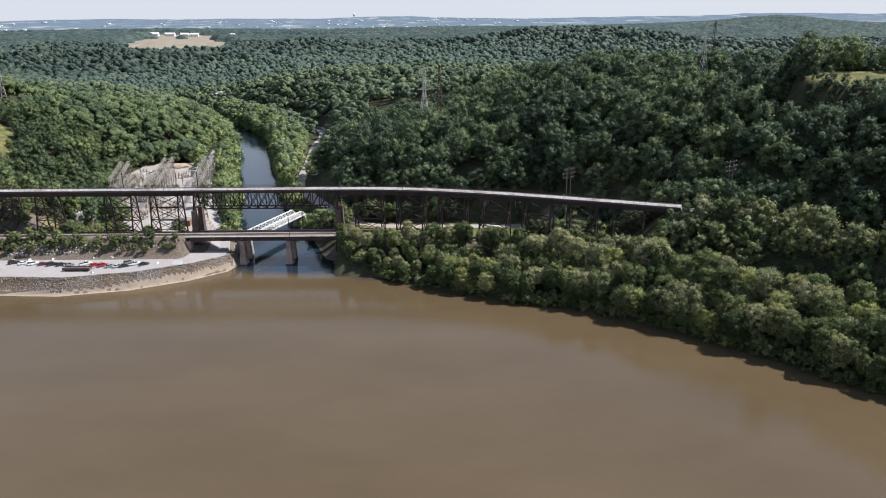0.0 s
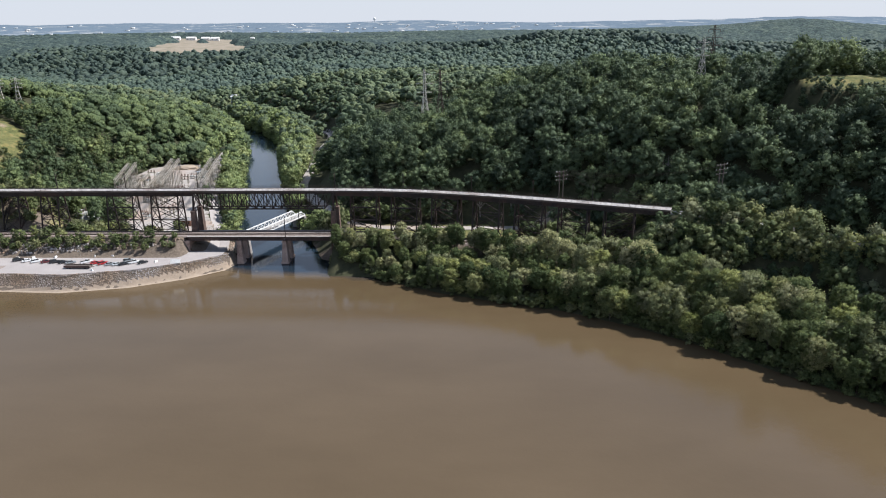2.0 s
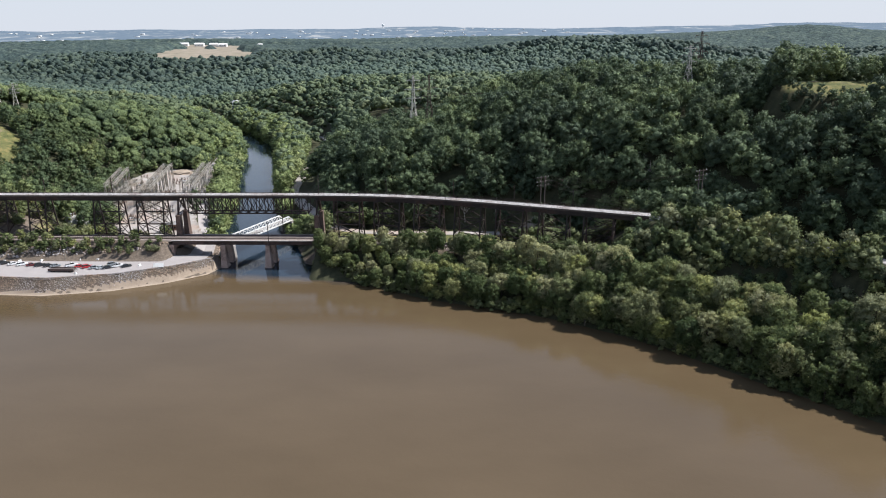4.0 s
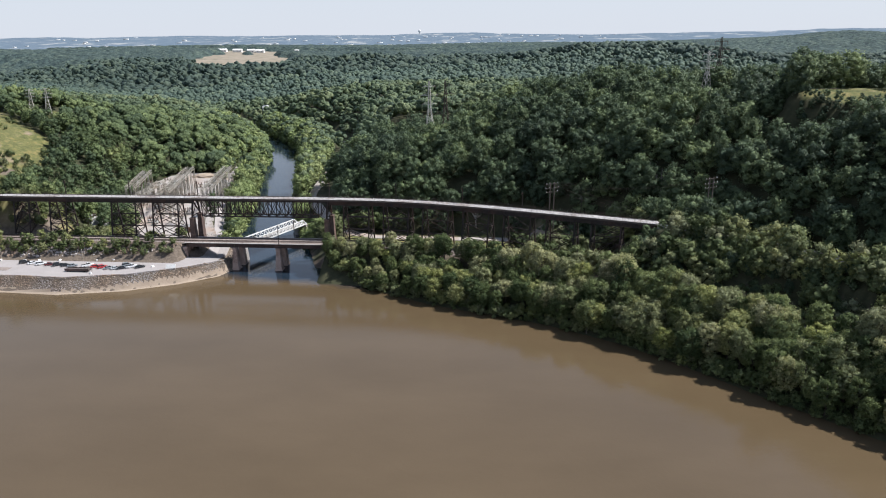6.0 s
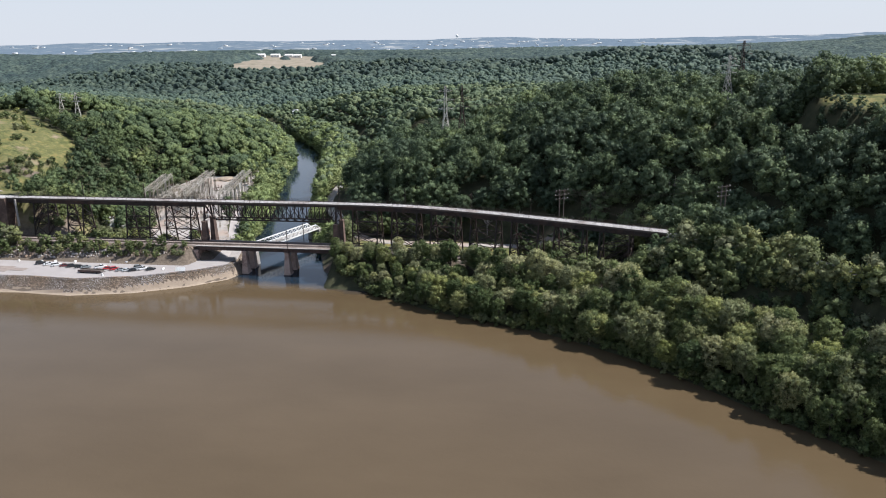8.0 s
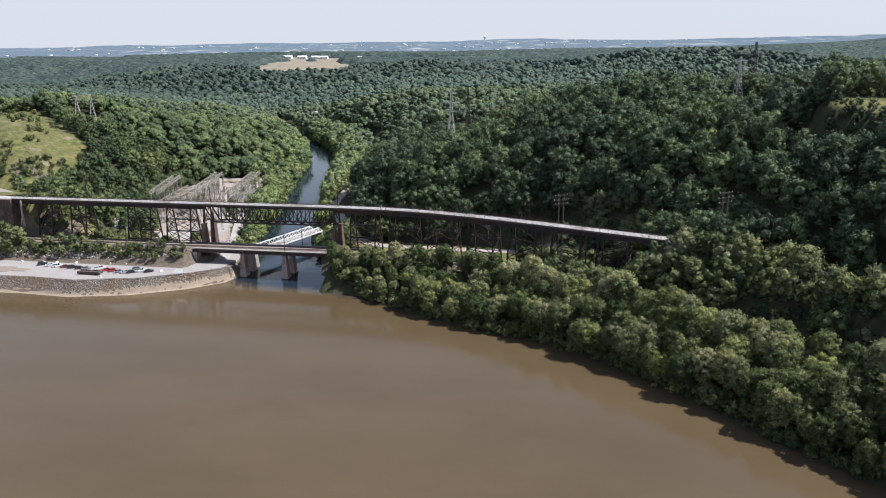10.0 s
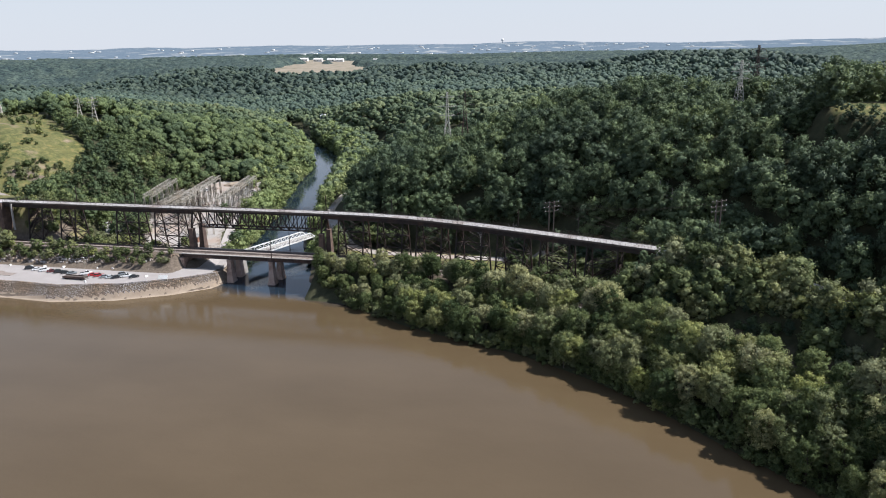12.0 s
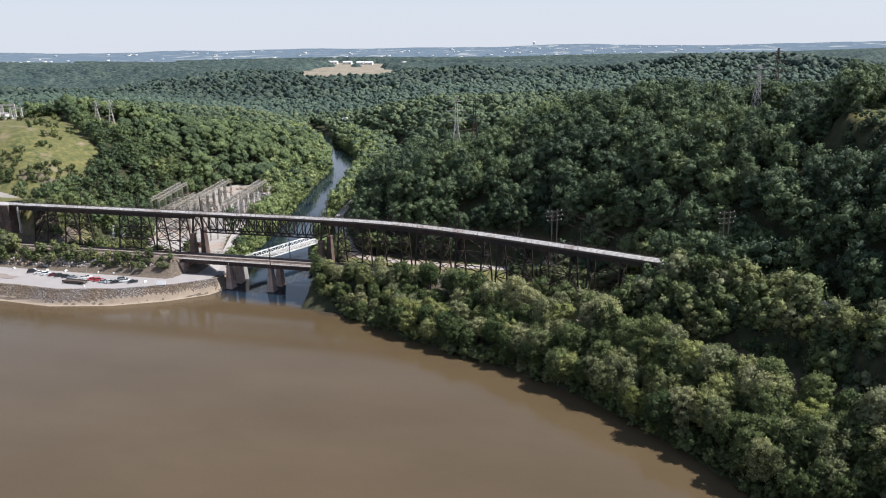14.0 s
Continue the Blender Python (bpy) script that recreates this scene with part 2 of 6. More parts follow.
def box(bm, x0, y0, z0, x1, y1, z1):
    v = [bm.verts.new((x, y, z)) for z in (z0, z1) for x, y in ((x0, y0), (x1, y0), (x1, y1), (x0, y1))]
    for f in ((3, 2, 1, 0), (4, 5, 6, 7), (0, 1, 5, 4), (1, 2, 6, 5), (2, 3, 7, 6), (3, 0, 4, 7)):
        bm.faces.new([v[i] for i in f])


def beam(bm, a, b, w, h=None):
    """A square bar from a to b, w wide and h deep."""
    a, b = Vector(a), Vector(b)
    h = h or w
    d = (b - a).normalized()
    side = d.cross(Vector((0, 0, 1)))
    side = side.normalized() if side.length > 1e-4 else Vector((1, 0, 0))
    up = side.cross(d)
    v = [bm.verts.new(p + side * (sx * w / 2) + up * (sy * h / 2)) for p in (a, b) for sx, sy in ((-1, -1), (1, -1), (1, 1), (-1, 1))]
    for f in ((3, 2, 1, 0), (4, 5, 6, 7), (0, 1, 5, 4), (1, 2, 6, 5), (2, 3, 7, 6), (3, 0, 4, 7)):
        bm.faces.new([v[i] for i in f])


def sweep(bm, line, profile):
    """Sweeps a closed profile of (across, up) along a line of points; across is to the right of the way."""
    rings = []
    for i, p in enumerate(line):
        d = (Vector(line[min(i + 1, len(line) - 1)]) - Vector(line[max(i - 1, 0)])).normalized()
        r = Vector((d.y, -d.x, 0)).normalized()
        rings.append([bm.verts.new(Vector(p) + r * a + Vector((0, 0, u))) for a, u in profile])
    k = len(profile)
    for r0, r1 in zip(rings, rings[1:]):
        for j in range(k):
            bm.faces.new((r0[j], r0[(j + 1) % k], r1[(j + 1) % k], r1[j]))
    bm.faces.new(rings[0][::-1])
    bm.faces.new(rings[-1])


def frustum(bm, cx, cy, z0, z1, wx0, wy0, wx1, wy1):
    v = [bm.verts.new((cx + sx * wx / 2, cy + sy * wy / 2, z)) for z, wx, wy in ((z0, wx0, wy0), (z1, wx1, wy1)) for sx, sy in ((-1, -1), (1, -1), (1, 1), (-1, 1))]
    for f in ((3, 2, 1, 0), (4, 5, 6, 7), (0, 1, 5, 4), (1, 2, 6, 5), (2, 3, 7, 6), (3, 0, 4, 7)):
        bm.faces.new([v[i] for i in f])


def numpy_mesh(name, verts, quads, mat, tint=None, tris=None, normals=None):
    me = bpy.data.meshes.new(name)
    k = 4 if tris is None else 3
    faces = quads if tris is None else tris
    me.vertices.add(len(verts))
    me.vertices.foreach_set("co", np.ascontiguousarray(verts, dtype=np.float32).ravel())
    me.loops.add(len(faces) * k)
    me.loops.foreach_set("vertex_index", np.ascontiguousarray(faces, dtype=np.int32).ravel())
    me.polygons.add(len(faces))
    me.polygons.foreach_set("loop_start", np.arange(len(faces), dtype=np.int32) * k)
    if tint is not None:
        me.attributes.new("tint", "FLOAT", "POINT").data.foreach_set("value", np.ascontiguousarray(tint, dtype=np.float32))
    me.update(calc_edges=True)
    me.materials.append(mat)
    if normals is not None:
        me.shade_smooth()
        me.normals_split_custom_set_from_vertices(np.ascontiguousarray(normals, dtype=np.float32))
    return me


def along(poly, s):
    """The point at s metres along a plan line, and its way."""
    for a, b in zip(poly, poly[1:]):
        k = math.dist(a, b)
        if s <= k or b == poly[-1]:
            d = ((b[0] - a[0]) / k, (b[1] - a[1]) / k)
            return (a[0] + d[0] * s, a[1] + d[1] * s), d
        s -= k


def length(poly):
    return sum(math.dist(a, b) for a, b in zip(poly, poly[1:]))


def rounded(poly, step=6.0):
    """A smooth curve through plan points (Catmull-Rom), as short steps."""
    out = []
    p = [poly[0]] + list(poly) + [poly[-1]]
    for i in range(1, len(p) - 2):
        k = max(1, int(math.dist(p[i], p[i + 1]) / step))
        for j in range(k):
            t = j / k
            out.append(tuple(0.5 * (2 * p[i][c] + (p[i + 1][c] - p[i - 1][c]) * t + (2 * p[i - 1][c] - 5 * p[i][c] + 4 * p[i + 1][c] - p[i + 2][c]) * t * t
                                    + (3 * p[i][c] - p[i - 1][c] - 3 * p[i + 1][c] + p[i + 2][c]) * t ** 3) for c in range(2)))
    return out + [tuple(poly[-1])]

# ---- the plan: rivers, railway, trestle and hill foot, in metres ----
RIVER = rounded([(-70, 290), (-80, 330), (-101, 395), (-126, 480), (-148, 560), (-174, 655), (-215, 740), (-258, 806), (-390, 1030), (-560, 1240), (-800, 1420), (-1300, 1600)], 14)
RAIL = rounded([(-420, 322), (-300, 322), (-120, 322), (-40, 322), (5, 313), (48, 291), (84, 267), (110, 251), (132, 234), (170, 196), (240, 110), (330, 0)], 6)
TRESTLE = rounded([(-226, 331), (-185, 331), (-117, 331), (-50, 331), (-15, 328.5), (20, 320.5), (60, 307), (100, 292.5)], 4)
FOOT = [(-4800, 1900), (-1300, 1680), (-760, 1480), (-500, 1250)] + rounded([(-330, 985), (-190, 800), (-120, 690), (-92, 560), (-84, 480), (-72, 415), (-42, 372), (5, 360), (48, 350), (88, 322), (124, 286), (158, 244), (210, 180), (300, 80), (420, -60), (700, -330)], 12) + [(2200, -1500), (4800, -3500)]
LEFTFOOT = [(-4800, 1700), (-1350, 1560), (-850, 1370), (-610, 1190)] + rounded([(-420, 1000), (-270, 800), (-215, 690), (-200, 600), (-216, 520), (-222, 450), (-226, 400), (-232, 366), (-262, 346), (-320, 340), (-420, 345)], 12) + [(-3000, 620), (-4800, 700)]
TRAIL_END = rounded([(99, 293), (118, 283), (136, 269), (150, 254), (170, 226), (210, 170)], 6)
SHORE_X = [-3000, -400, -185, -160, -133, -112, -98, -93, -52, -46, -22, 4, 26, 54, 76, 92, 105, 118, 133, 170, 240, 330, 600, 2000]
SHORE_Y = [500, 268, 279, 277.5, 284, 295, 307, 322, 322, 309, 293, 277, 268, 257, 243, 230, 217, 203, 189, 152, 78, -20, -300, -1500]


def offset(x, y, poly):
    """How far points lie from a plan line, and whether they lie to its right (positive) or left."""
    best, side = np.full(x.shape, 1e9), np.zeros(x.shape)
    for (ax, ay), (bx, by) in zip(poly, poly[1:]):
        dx, dy = bx - ax, by - ay
        t = np.clip(((x - ax) * dx + (y - ay) * dy) / (dx * dx + dy * dy), 0, 1)
        ex, ey = x - ax - t * dx, y - ay - t * dy
        d = np.hypot(ex, ey)
        near = d < best
        best = np.where(near, d, best)
        side = np.where(near, np.sign(dy * ex - dx * ey), side)
    return best, side


def smooth(a, b, v):
    t = np.clip((v - a) / (b - a), 0, 1)
    return t * t * (3 - 2 * t)


def hills(x, y, size, seed):
    """Rolling relief between -1 and 1, from a few crossing waves."""
    rng = np.random.default_rng(seed)
    out = np.zeros(x.shape)
    for i in range(9):
        a, k, ph = rng.uniform(0, 6.283), rng.uniform(0.6, 1.9), rng.uniform(0, 6.283)
        out += np.sin((x * math.cos(a) + y * math.sin(a)) * 6.283 * k / size + ph) / (0.6 + k)
    return np.clip(out / 3.2, -1, 1)


def plateau(x, y):
    far = np.hypot(x, y)
    z = 29 + 6 * hills(x, y, 900, 3) + 3 * hills(x, y, 260, 4)
    z = z * (1 - smooth(1800, 2550, far)) + smooth(1800, 2550, far) * (66 + 8 * hills(x, y, 1500, 5))
    z = z + 47 * np.exp(-((x - 270) / 330) ** 2 - ((y - 1540) / 230) ** 2) + 22 * np.exp(-((x + 290) / 140) ** 2 - ((y - 1760) / 160) ** 2) + 5 * np.exp(-((x - 1150) / 420) ** 2 - ((y - 2450) / 330) ** 2) + 19 * np.exp(-((x - 1075) / 150) ** 2 - ((y - 2400) / 200) ** 2)
    return z + smooth(3000, 4900, far) * 34


def inland(x, y):
    """Metres from the nearest water's edge; negative in the water."""
    main = (y - np.interp(x, SHORE_X, SHORE_Y)) * np.where(x > -60, 0.72, 0.95)
    dr, _ = offset(x, y, RIVER)
    half = np.where(y < 420, 23 - (y - 300) * 0.07, 14.5) - 15.5 * smooth(900, 1030, y)
    trib = dr - half
    return np.minimum(main, np.where(y < 300, 1e3, trib)), main, trib


def ground_height(x, y):
    x, y = np.asarray(x, float), np.asarray(y, float)
    d, main, trib = inland(x, y)
    z = np.where(d < 0, np.maximum(-3, d * 0.35), np.minimum(d * 0.55, 4.0) + np.clip(d - 12, 0, 60) * 0.055)
    # the flat beside the tributary, under the trestle and round the switchyard
    z = np.where((d > 0) & (y > 318), np.minimum(np.maximum(z, np.minimum(d * 0.6, 8.5)), 9.5), z)
    # the hills
    df, sf = offset(x, y, FOOT)
    up = np.where((sf < 0) & (main > 6), df, -df)
    crest = 65 + 0.09 * np.clip(x, -80, 260) + 5 * hills(x, y, 170, 8) - 17 * smooth(345, 405, y) * (1 - 0.88 * smooth(-10, 65, x))
    back = smooth(95, 260, up)
    hill = 10 + (crest - 10) * (1 - np.exp(-np.clip(up, 0, None) / (24 + 10 * smooth(-40, 60, x)))) * 1.02
    hill = hill * (1 - back) + np.maximum(plateau(x, y) - 6, 22) * back
    z = np.where(up > 0, np.maximum(z, hill), z)
    dl, sl = offset(x, y, LEFTFOOT)
    upl = np.where((sl > 0) & (main > 6), dl, -dl)
    lefthill = 9 + 58 * (1 - 0.62 * smooth(500, 680, y)) * (1 - np.exp(-np.clip(upl, 0, None) / 58)) + 4 * hills(x, y, 200, 9) * smooth(20, 80, upl)
    backl = smooth(120, 330, upl)
    lefthill = lefthill * (1 - backl) + plateau(x, y) * backl
    z = np.where(upl > 0, np.maximum(z, lefthill), z)
    # the sloping field on the ridge
    w = smooth(1.25, 0.8, np.hypot((x - 190) / 30, (y - 336) / 17))
    z = z * (1 - w) + (81.5 + 0.3 * np.clip(y - 334, -14, 6)) * w
    # beyond the valley the plateau takes over
    beyond = smooth(840, 1060, y)
    dr, _ = offset(x, y, RIVER)
    valley = 4 + (plateau(x, y) - 4) * smooth(20, 320, dr)
    z = z * (1 - beyond) + np.where(d < 0, z, valley) * beyond
    # the car park on its fill, the railway bank, and the bank that carries the trail to the trestle
    z = np.where((x < -92) & (y < 318), np.maximum(np.where(main > 0, 6.0 * np.clip(main / 4.6, 0, 1), z), np.where(main < 0, z, 0)), z)
    rail, _ = offset(x, y, RAIL)
    bank = 12.9 - np.clip(rail - 5.2, 0, None) * 0.7
    gap = (x > -118.5) & (x < -48)
    z = np.where(gap, z, np.maximum(z, bank))
    pad = 31.0 - np.clip(np.hypot(np.clip(x + 223, 0, None), np.clip(np.abs(y - 334) - 16, 0, None)) - 0, 0, None) * 0.62
    z = np.where((x < -150) & (y > 322), np.maximum(z, pad), z)
    east = 31.2 - np.clip(np.hypot(np.clip(100 - x, 0, None), np.clip(np.abs(offset(x, y, TRAIL_END)[0]) - 4, 0, None)), 0, None) * 0.7
    z = np.where(x > 40, np.maximum(z, east), z)
    cut = offset(x, y, TRAIL_END)[0]
    z = np.where((cut < 9) & (z > 31.2), np.minimum(z, 31.2 + np.clip(cut - 4, 0, None) * 1.6), z)
    cutr = np.where(rail < 11, 12.9 + np.clip(rail - 5.0, 0, None) * 1.1, 1e3)
    z = np.where(gap, z, np.minimum(z, cutr))
    return z


YARD_ROAD = rounded([(-108.5, 308), (-106, 318), (-112, 345), (-122, 372), (-140, 420), (-158, 480), (-175, 540), (-188, 612)], 10)
HILL_ROAD = rounded([(60, 347), (30, 347.5), (-7, 347.5), (-42, 353.5), (-66, 392), (-85, 430), (-92, 450), (-98, 514), (-106, 590), (-112, 664), (-150, 740)], 10)


def inside_yard(x, y):
    left = np.interp(y, [336, 345, 361, 393, 432, 500, 520], [-150, -156, -169, -186, -208, -214, -200])
    side = np.interp(y, [336, 380, 440, 500, 520], [-112, -132, -152, -160, -172])
    return (x > left) & (x < side) & (y > 336) & (y < 516)


def blob(x, y, cx, cy, rx, ry, turn=0.0):
    c, s = math.cos(radians(turn)), math.sin(radians(turn))
    u, v = ((x - cx) * c + (y - cy) * s) / rx, (-(x - cx) * s + (y - cy) * c) / ry
    return u * u + v * v < 1 + 0.35 * hills(x, y, 60, 21)


def meadow(x, y):
    m = ((x < np.interp(y, [368, 375, 410, 427, 448, 470, 491, 505, 530], [-268, -251, -249, -256, -266, -300, -322, -352, -384]) + 5 * hills(x, y, 26, 22)) & (x > -470) & (y > 366) & (y < 528)) | blob(x, y, -312, 520, 24, 16) | blob(x, y, 190, 336, 24, 12)
    m |= blob(x, y, -255, 350, 22, 14) | blob(x, y, -274, 366, 34, 13) | blob(x, y, -54, 476, 19, 5, 15)
    m |= (x > -226) & (x < -150) & (y > 327) & (y < 348)
    m |= (y > 325) & (y < 356 - 0.10 * np.clip(x, 0, None)) & (x > -47) & (x < 60)
    return m


def height(x, y):
    return float(ground_height(np.array([x]), np.array([y]))[0])


def spaced(lo, hi, step, end_lo, end_hi, grow):
    mid = list(np.arange(lo, hi + 0.1, step))
    a, s = [], step
    p = lo
    while p > end_lo:
        s *= grow
        p -= s
        a.append(p)
    b, s, p = [], step, hi
    while p < end_hi:
        s *= grow
        p += s
        b.append(p)
    return np.array(a[::-1] + mid + b)


def grid_mesh(name, gx, gy, z, mat):
    nx, ny = len(gx), len(gy)
    X, Y = np.meshgrid(gx, gy)
    verts = np.stack([X.ravel(), Y.ravel(), z.ravel()], 1)
    i = (np.arange(ny - 1)[:, None] * nx + np.arange(nx - 1)[None]).ravel()
    return numpy_mesh(name, verts, np.stack([i, i + 1, i + nx + 1, i + nx], 1), mat)


gx = spaced(-330, 250, 3.0, -4880, 4880, 1.07)
gy = spaced(170, 600, 3.0, -4880, 4880, 1.06)
GX, GY = np.meshgrid(gx, gy)
GZ = ground_height(GX, GY)
me = grid_mesh("ground", gx, gy, GZ, GROUND)
me.shade_smooth()
gd, gmain, gtrib = inland(GX, GY)
grassy = meadow(GX, GY) | (np.hypot(GX, GY) > 2000)
bare = ((GX < -92) & (GY < 320) & (GY > 250)) | ((GX > -126) & (GX < -64) & (GY < 348)) | (offset(GX, GY, RAIL)[0] < 7.5) | ((gd < 2.0) & (GX < -60) & (GY < 345)) | (inside_yard(GX, GY) & (GZ < 10.6)) | ((GX > -216) & (GX < -118) & (GY > 326) & (GY < 348) & (hills(GX, GY, 30, 23) > 0.0)) | blob(GX, GY, -262, 389, 13, 5, 20)
farm = np.hypot(GX, GY) > 1700
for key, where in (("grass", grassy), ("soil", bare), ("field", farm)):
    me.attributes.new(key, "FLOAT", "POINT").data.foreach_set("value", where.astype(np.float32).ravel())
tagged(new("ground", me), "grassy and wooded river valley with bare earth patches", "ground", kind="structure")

bm = bmesh.new()
wx, wy = np.linspace(-4800, 4800, 13), np.linspace(-4800, 1700, 13)
rows = [[bm.verts.new((x, y, 0)) for x in wx] for y in wy]
for r0, r1 in zip(rows, rows[1:]):
    for i in range(len(wx) - 1):
        bm.faces.new((r0[i], r0[i + 1], r1[i + 1], r1[i]))
tagged(part("water", bm, WATER), "calm brown silty river with a clearer tributary mouth", "river", kind="structure")

# ---- the high trestle ----
DECK_Z = 32.4
trestle = thing("railway_trestle", pose(0, 0, 0), "long dark rusted steel viaduct with pale gravel trail deck", "bridge")


def deck_line(s0, s1, up=0.0, step=4.0):
    k = max(1, round((s1 - s0) / step))
    return [(*along(TRESTLE, s0 + (s1 - s0) * i / k)[0], up) for i in range(k + 1)]


def at_deck(s, across, up):
    (x, y), (dx, dy) = along(TRESTLE, s)
    return Vector((x + dy * across, y - dx * across, up))


S_END = length(TRESTLE)
S_LEFT, S_RIGHT = 109.0, 176.0
bm = bmesh.new()
sweep(bm, deck_line(0, S_END), [(-2.95, DECK_Z - 0.5), (2.95, DECK_Z - 0.5), (2.95, DECK_Z), (-2.95, DECK_Z)])
part("deck", bm, DECK, trestle, "pale gravel trail surface")
bm = bmesh.new()
for side in (-3.1, 3.1):
    sweep(bm, deck_line(0, S_END), [(side - 0.14, DECK_Z - 0.6), (side + 0.14, DECK_Z - 0.6), (side + 0.14, DECK_Z + 0.18), (side - 0.14, DECK_Z + 0.18)])
part("kerb", bm, TIMBER, trestle, "dark timber edge")
# railings on both edges: posts and three rails
post_mesh = None
for side in (-3.1, 3.1):
    fence = new("railing")
    fence.parent = trestle
    for up in (0.45, 0.85, 1.3):
        rail = bmesh.new()
        sweep(rail, deck_line(0, S_END), [(side - 0.03, DECK_Z + up - 0.03), (side + 0.03, DECK_Z + up - 0.03), (side + 0.03, DECK_Z + up + 0.03), (side - 0.03, DECK_Z + up + 0.03)])
        part("rail", rail, STEEL, fence, "rusty brown steel rail")
    for i in range(int(S_END / 2.5) + 1):
        p = at_deck(min(S_END, i * 2.5), side, DECK_Z - 0.3)
        if post_mesh is None:
            bm = bmesh.new()
            beam(bm, (0, 0, 0), (0, 0, 1.65), 0.07)
            post_mesh = part("rail_post", bm, STEEL, fence)
            post_mesh.location = p
        else:
            ob = new("rail_post", post_mesh.data)
            ob.parent, ob.location = fence, p

# girders run from tower to tower, except over the river span
TOWERS = [(15.0, 23.0), (34.0, 42.5), (66.5, 79.0), (88.0, 101.0)]
right = [S_RIGHT + 8.5 + 20.0 * i for i in range(7)]
TOWERS += [(s, s + 12.6) for s in right]
ends = [0.0] + [v for t in TOWERS for v in t] + [S_END]


def bar(name, a, b, w, mat, parent, label=""):
    bm = bmesh.new()
    beam(bm, a, b, w)
    return part(name, bm, mat, parent, label)


def girder(s0, s1):
    bm = bmesh.new()
    for a in (-2.6, 2.6):
        line = [at_deck(s0 + 0.1, a, 0), at_deck((s0 + s1) / 2, a, 0), at_deck(s1 - 0.1, a, 0)]
        top, low = DECK_Z - 0.57, DECK_Z - 2.5
        sweep(bm, line, [(-0.3, low), (0.3, low), (0.3, low + 0.12), (0.05, low + 0.12), (0.05, top - 0.12), (0.3, top - 0.12), (0.3, top), (-0.3, top), (-0.3, top - 0.12), (-0.05, top - 0.12), (-0.05, low + 0.12), (-0.3, low + 0.12)])
        k = max(2, int((s1 - s0) / 1.8))
        for i in range(k + 1):
            p = at_deck(s0 + 0.15 + (s1 - s0 - 0.3) * i / k, a, 0)
            beam(bm, p + Vector((0, 0, low)), p + Vector((0, 0, top)), 0.4, 0.12)
    for i in range(int((s1 - s0) / 3) + 1):
        s = s0 + 0.3 + (s1 - s0 - 0.6) * i / max(1, int((s1 - s0) / 3))
        beam(bm, at_deck(s, -2.6, DECK_Z - 2.3), at_deck(s, 2.6, DECK_Z - 0.8), 0.12)
        beam(bm, at_deck(s, -3.05, DECK_Z - 0.75), at_deck(s, 3.05, DECK_Z - 0.75), 0.25, 0.3)
    return bm


for s0, s1 in zip(ends, ends[1:]):
    if s0 < S_LEFT < s1:
        part("girder", girder(s0, S_LEFT), STEEL, trestle)
        part("girder", girder(S_RIGHT, s1), STEEL, trestle)
    else:
        part("girder", girder(s0, s1), STEEL, trestle)


def tower(s0, s1):
    """Four battered legs on pedestals, with struts and crossed bracing."""
    hub = new("tower")
    hub.parent = trestle
    mid = at_deck((s0 + s1) / 2, 0, 0)
    top = DECK_Z - 2.5
    feet = {}
    for i, s in enumerate((s0, s1)):
        for a in (-1, 1):
            g = at_deck(s, a * 5.2, 0)
            low = height(g.x, g.y) - 0.1
            reach = 2.6 + (top - low) * 0.155
            foot = at_deck(s, a * reach, low + 0.7)
            head = at_deck(s, a * 2.6, top)
            feet[i, a] = (foot, head)
            bm = bmesh.new()
            beam(bm, foot, head, 0.55, 0.5)
            part("leg", bm, STEEL, hub)
            bm = bmesh.new()
            frustum(bm, foot.x, foot.y, min(low, height(foot.x, foot.y)) - 0.6, foot.z, 1.9, 1.9, 1.2, 1.2)
            part("pedestal", bm, CONCRETE, hub, "weathered concrete footing")
    tall = top - min(f.z for f, _ in feet.values())
    tiers = 3 if tall > 14 else 2 if tall > 7 else 1
    sides = [((0, -1), (0, 1)), ((1, -1), (1, 1)), ((0, -1), (1, -1)), ((0, 1), (1, 1))]
    for p, q in sides:
        bars = []
        for t in range(tiers):
            u0, u1 = t / tiers, (t + 1) / tiers
            a0, a1 = feet[p][0].lerp(feet[p][1], u0), feet[p][0].lerp(feet[p][1], u1)
            b0, b1 = feet[q][0].lerp(feet[q][1], u0), feet[q][0].lerp(feet[q][1], u1)
            bars += [(a0, b1, 0.24), (b0, a1, 0.24), (a1, b1, 0.3)]
        bars.append((feet[p][0].lerp(feet[p][1], 0.04), feet[q][0].lerp(feet[q][1], 0.04), 0.3))
        for a, b, w in bars:
            bar("brace", a, b, w, STEEL, hub)


for s0, s1 in TOWERS:
    tower(s0, s1)

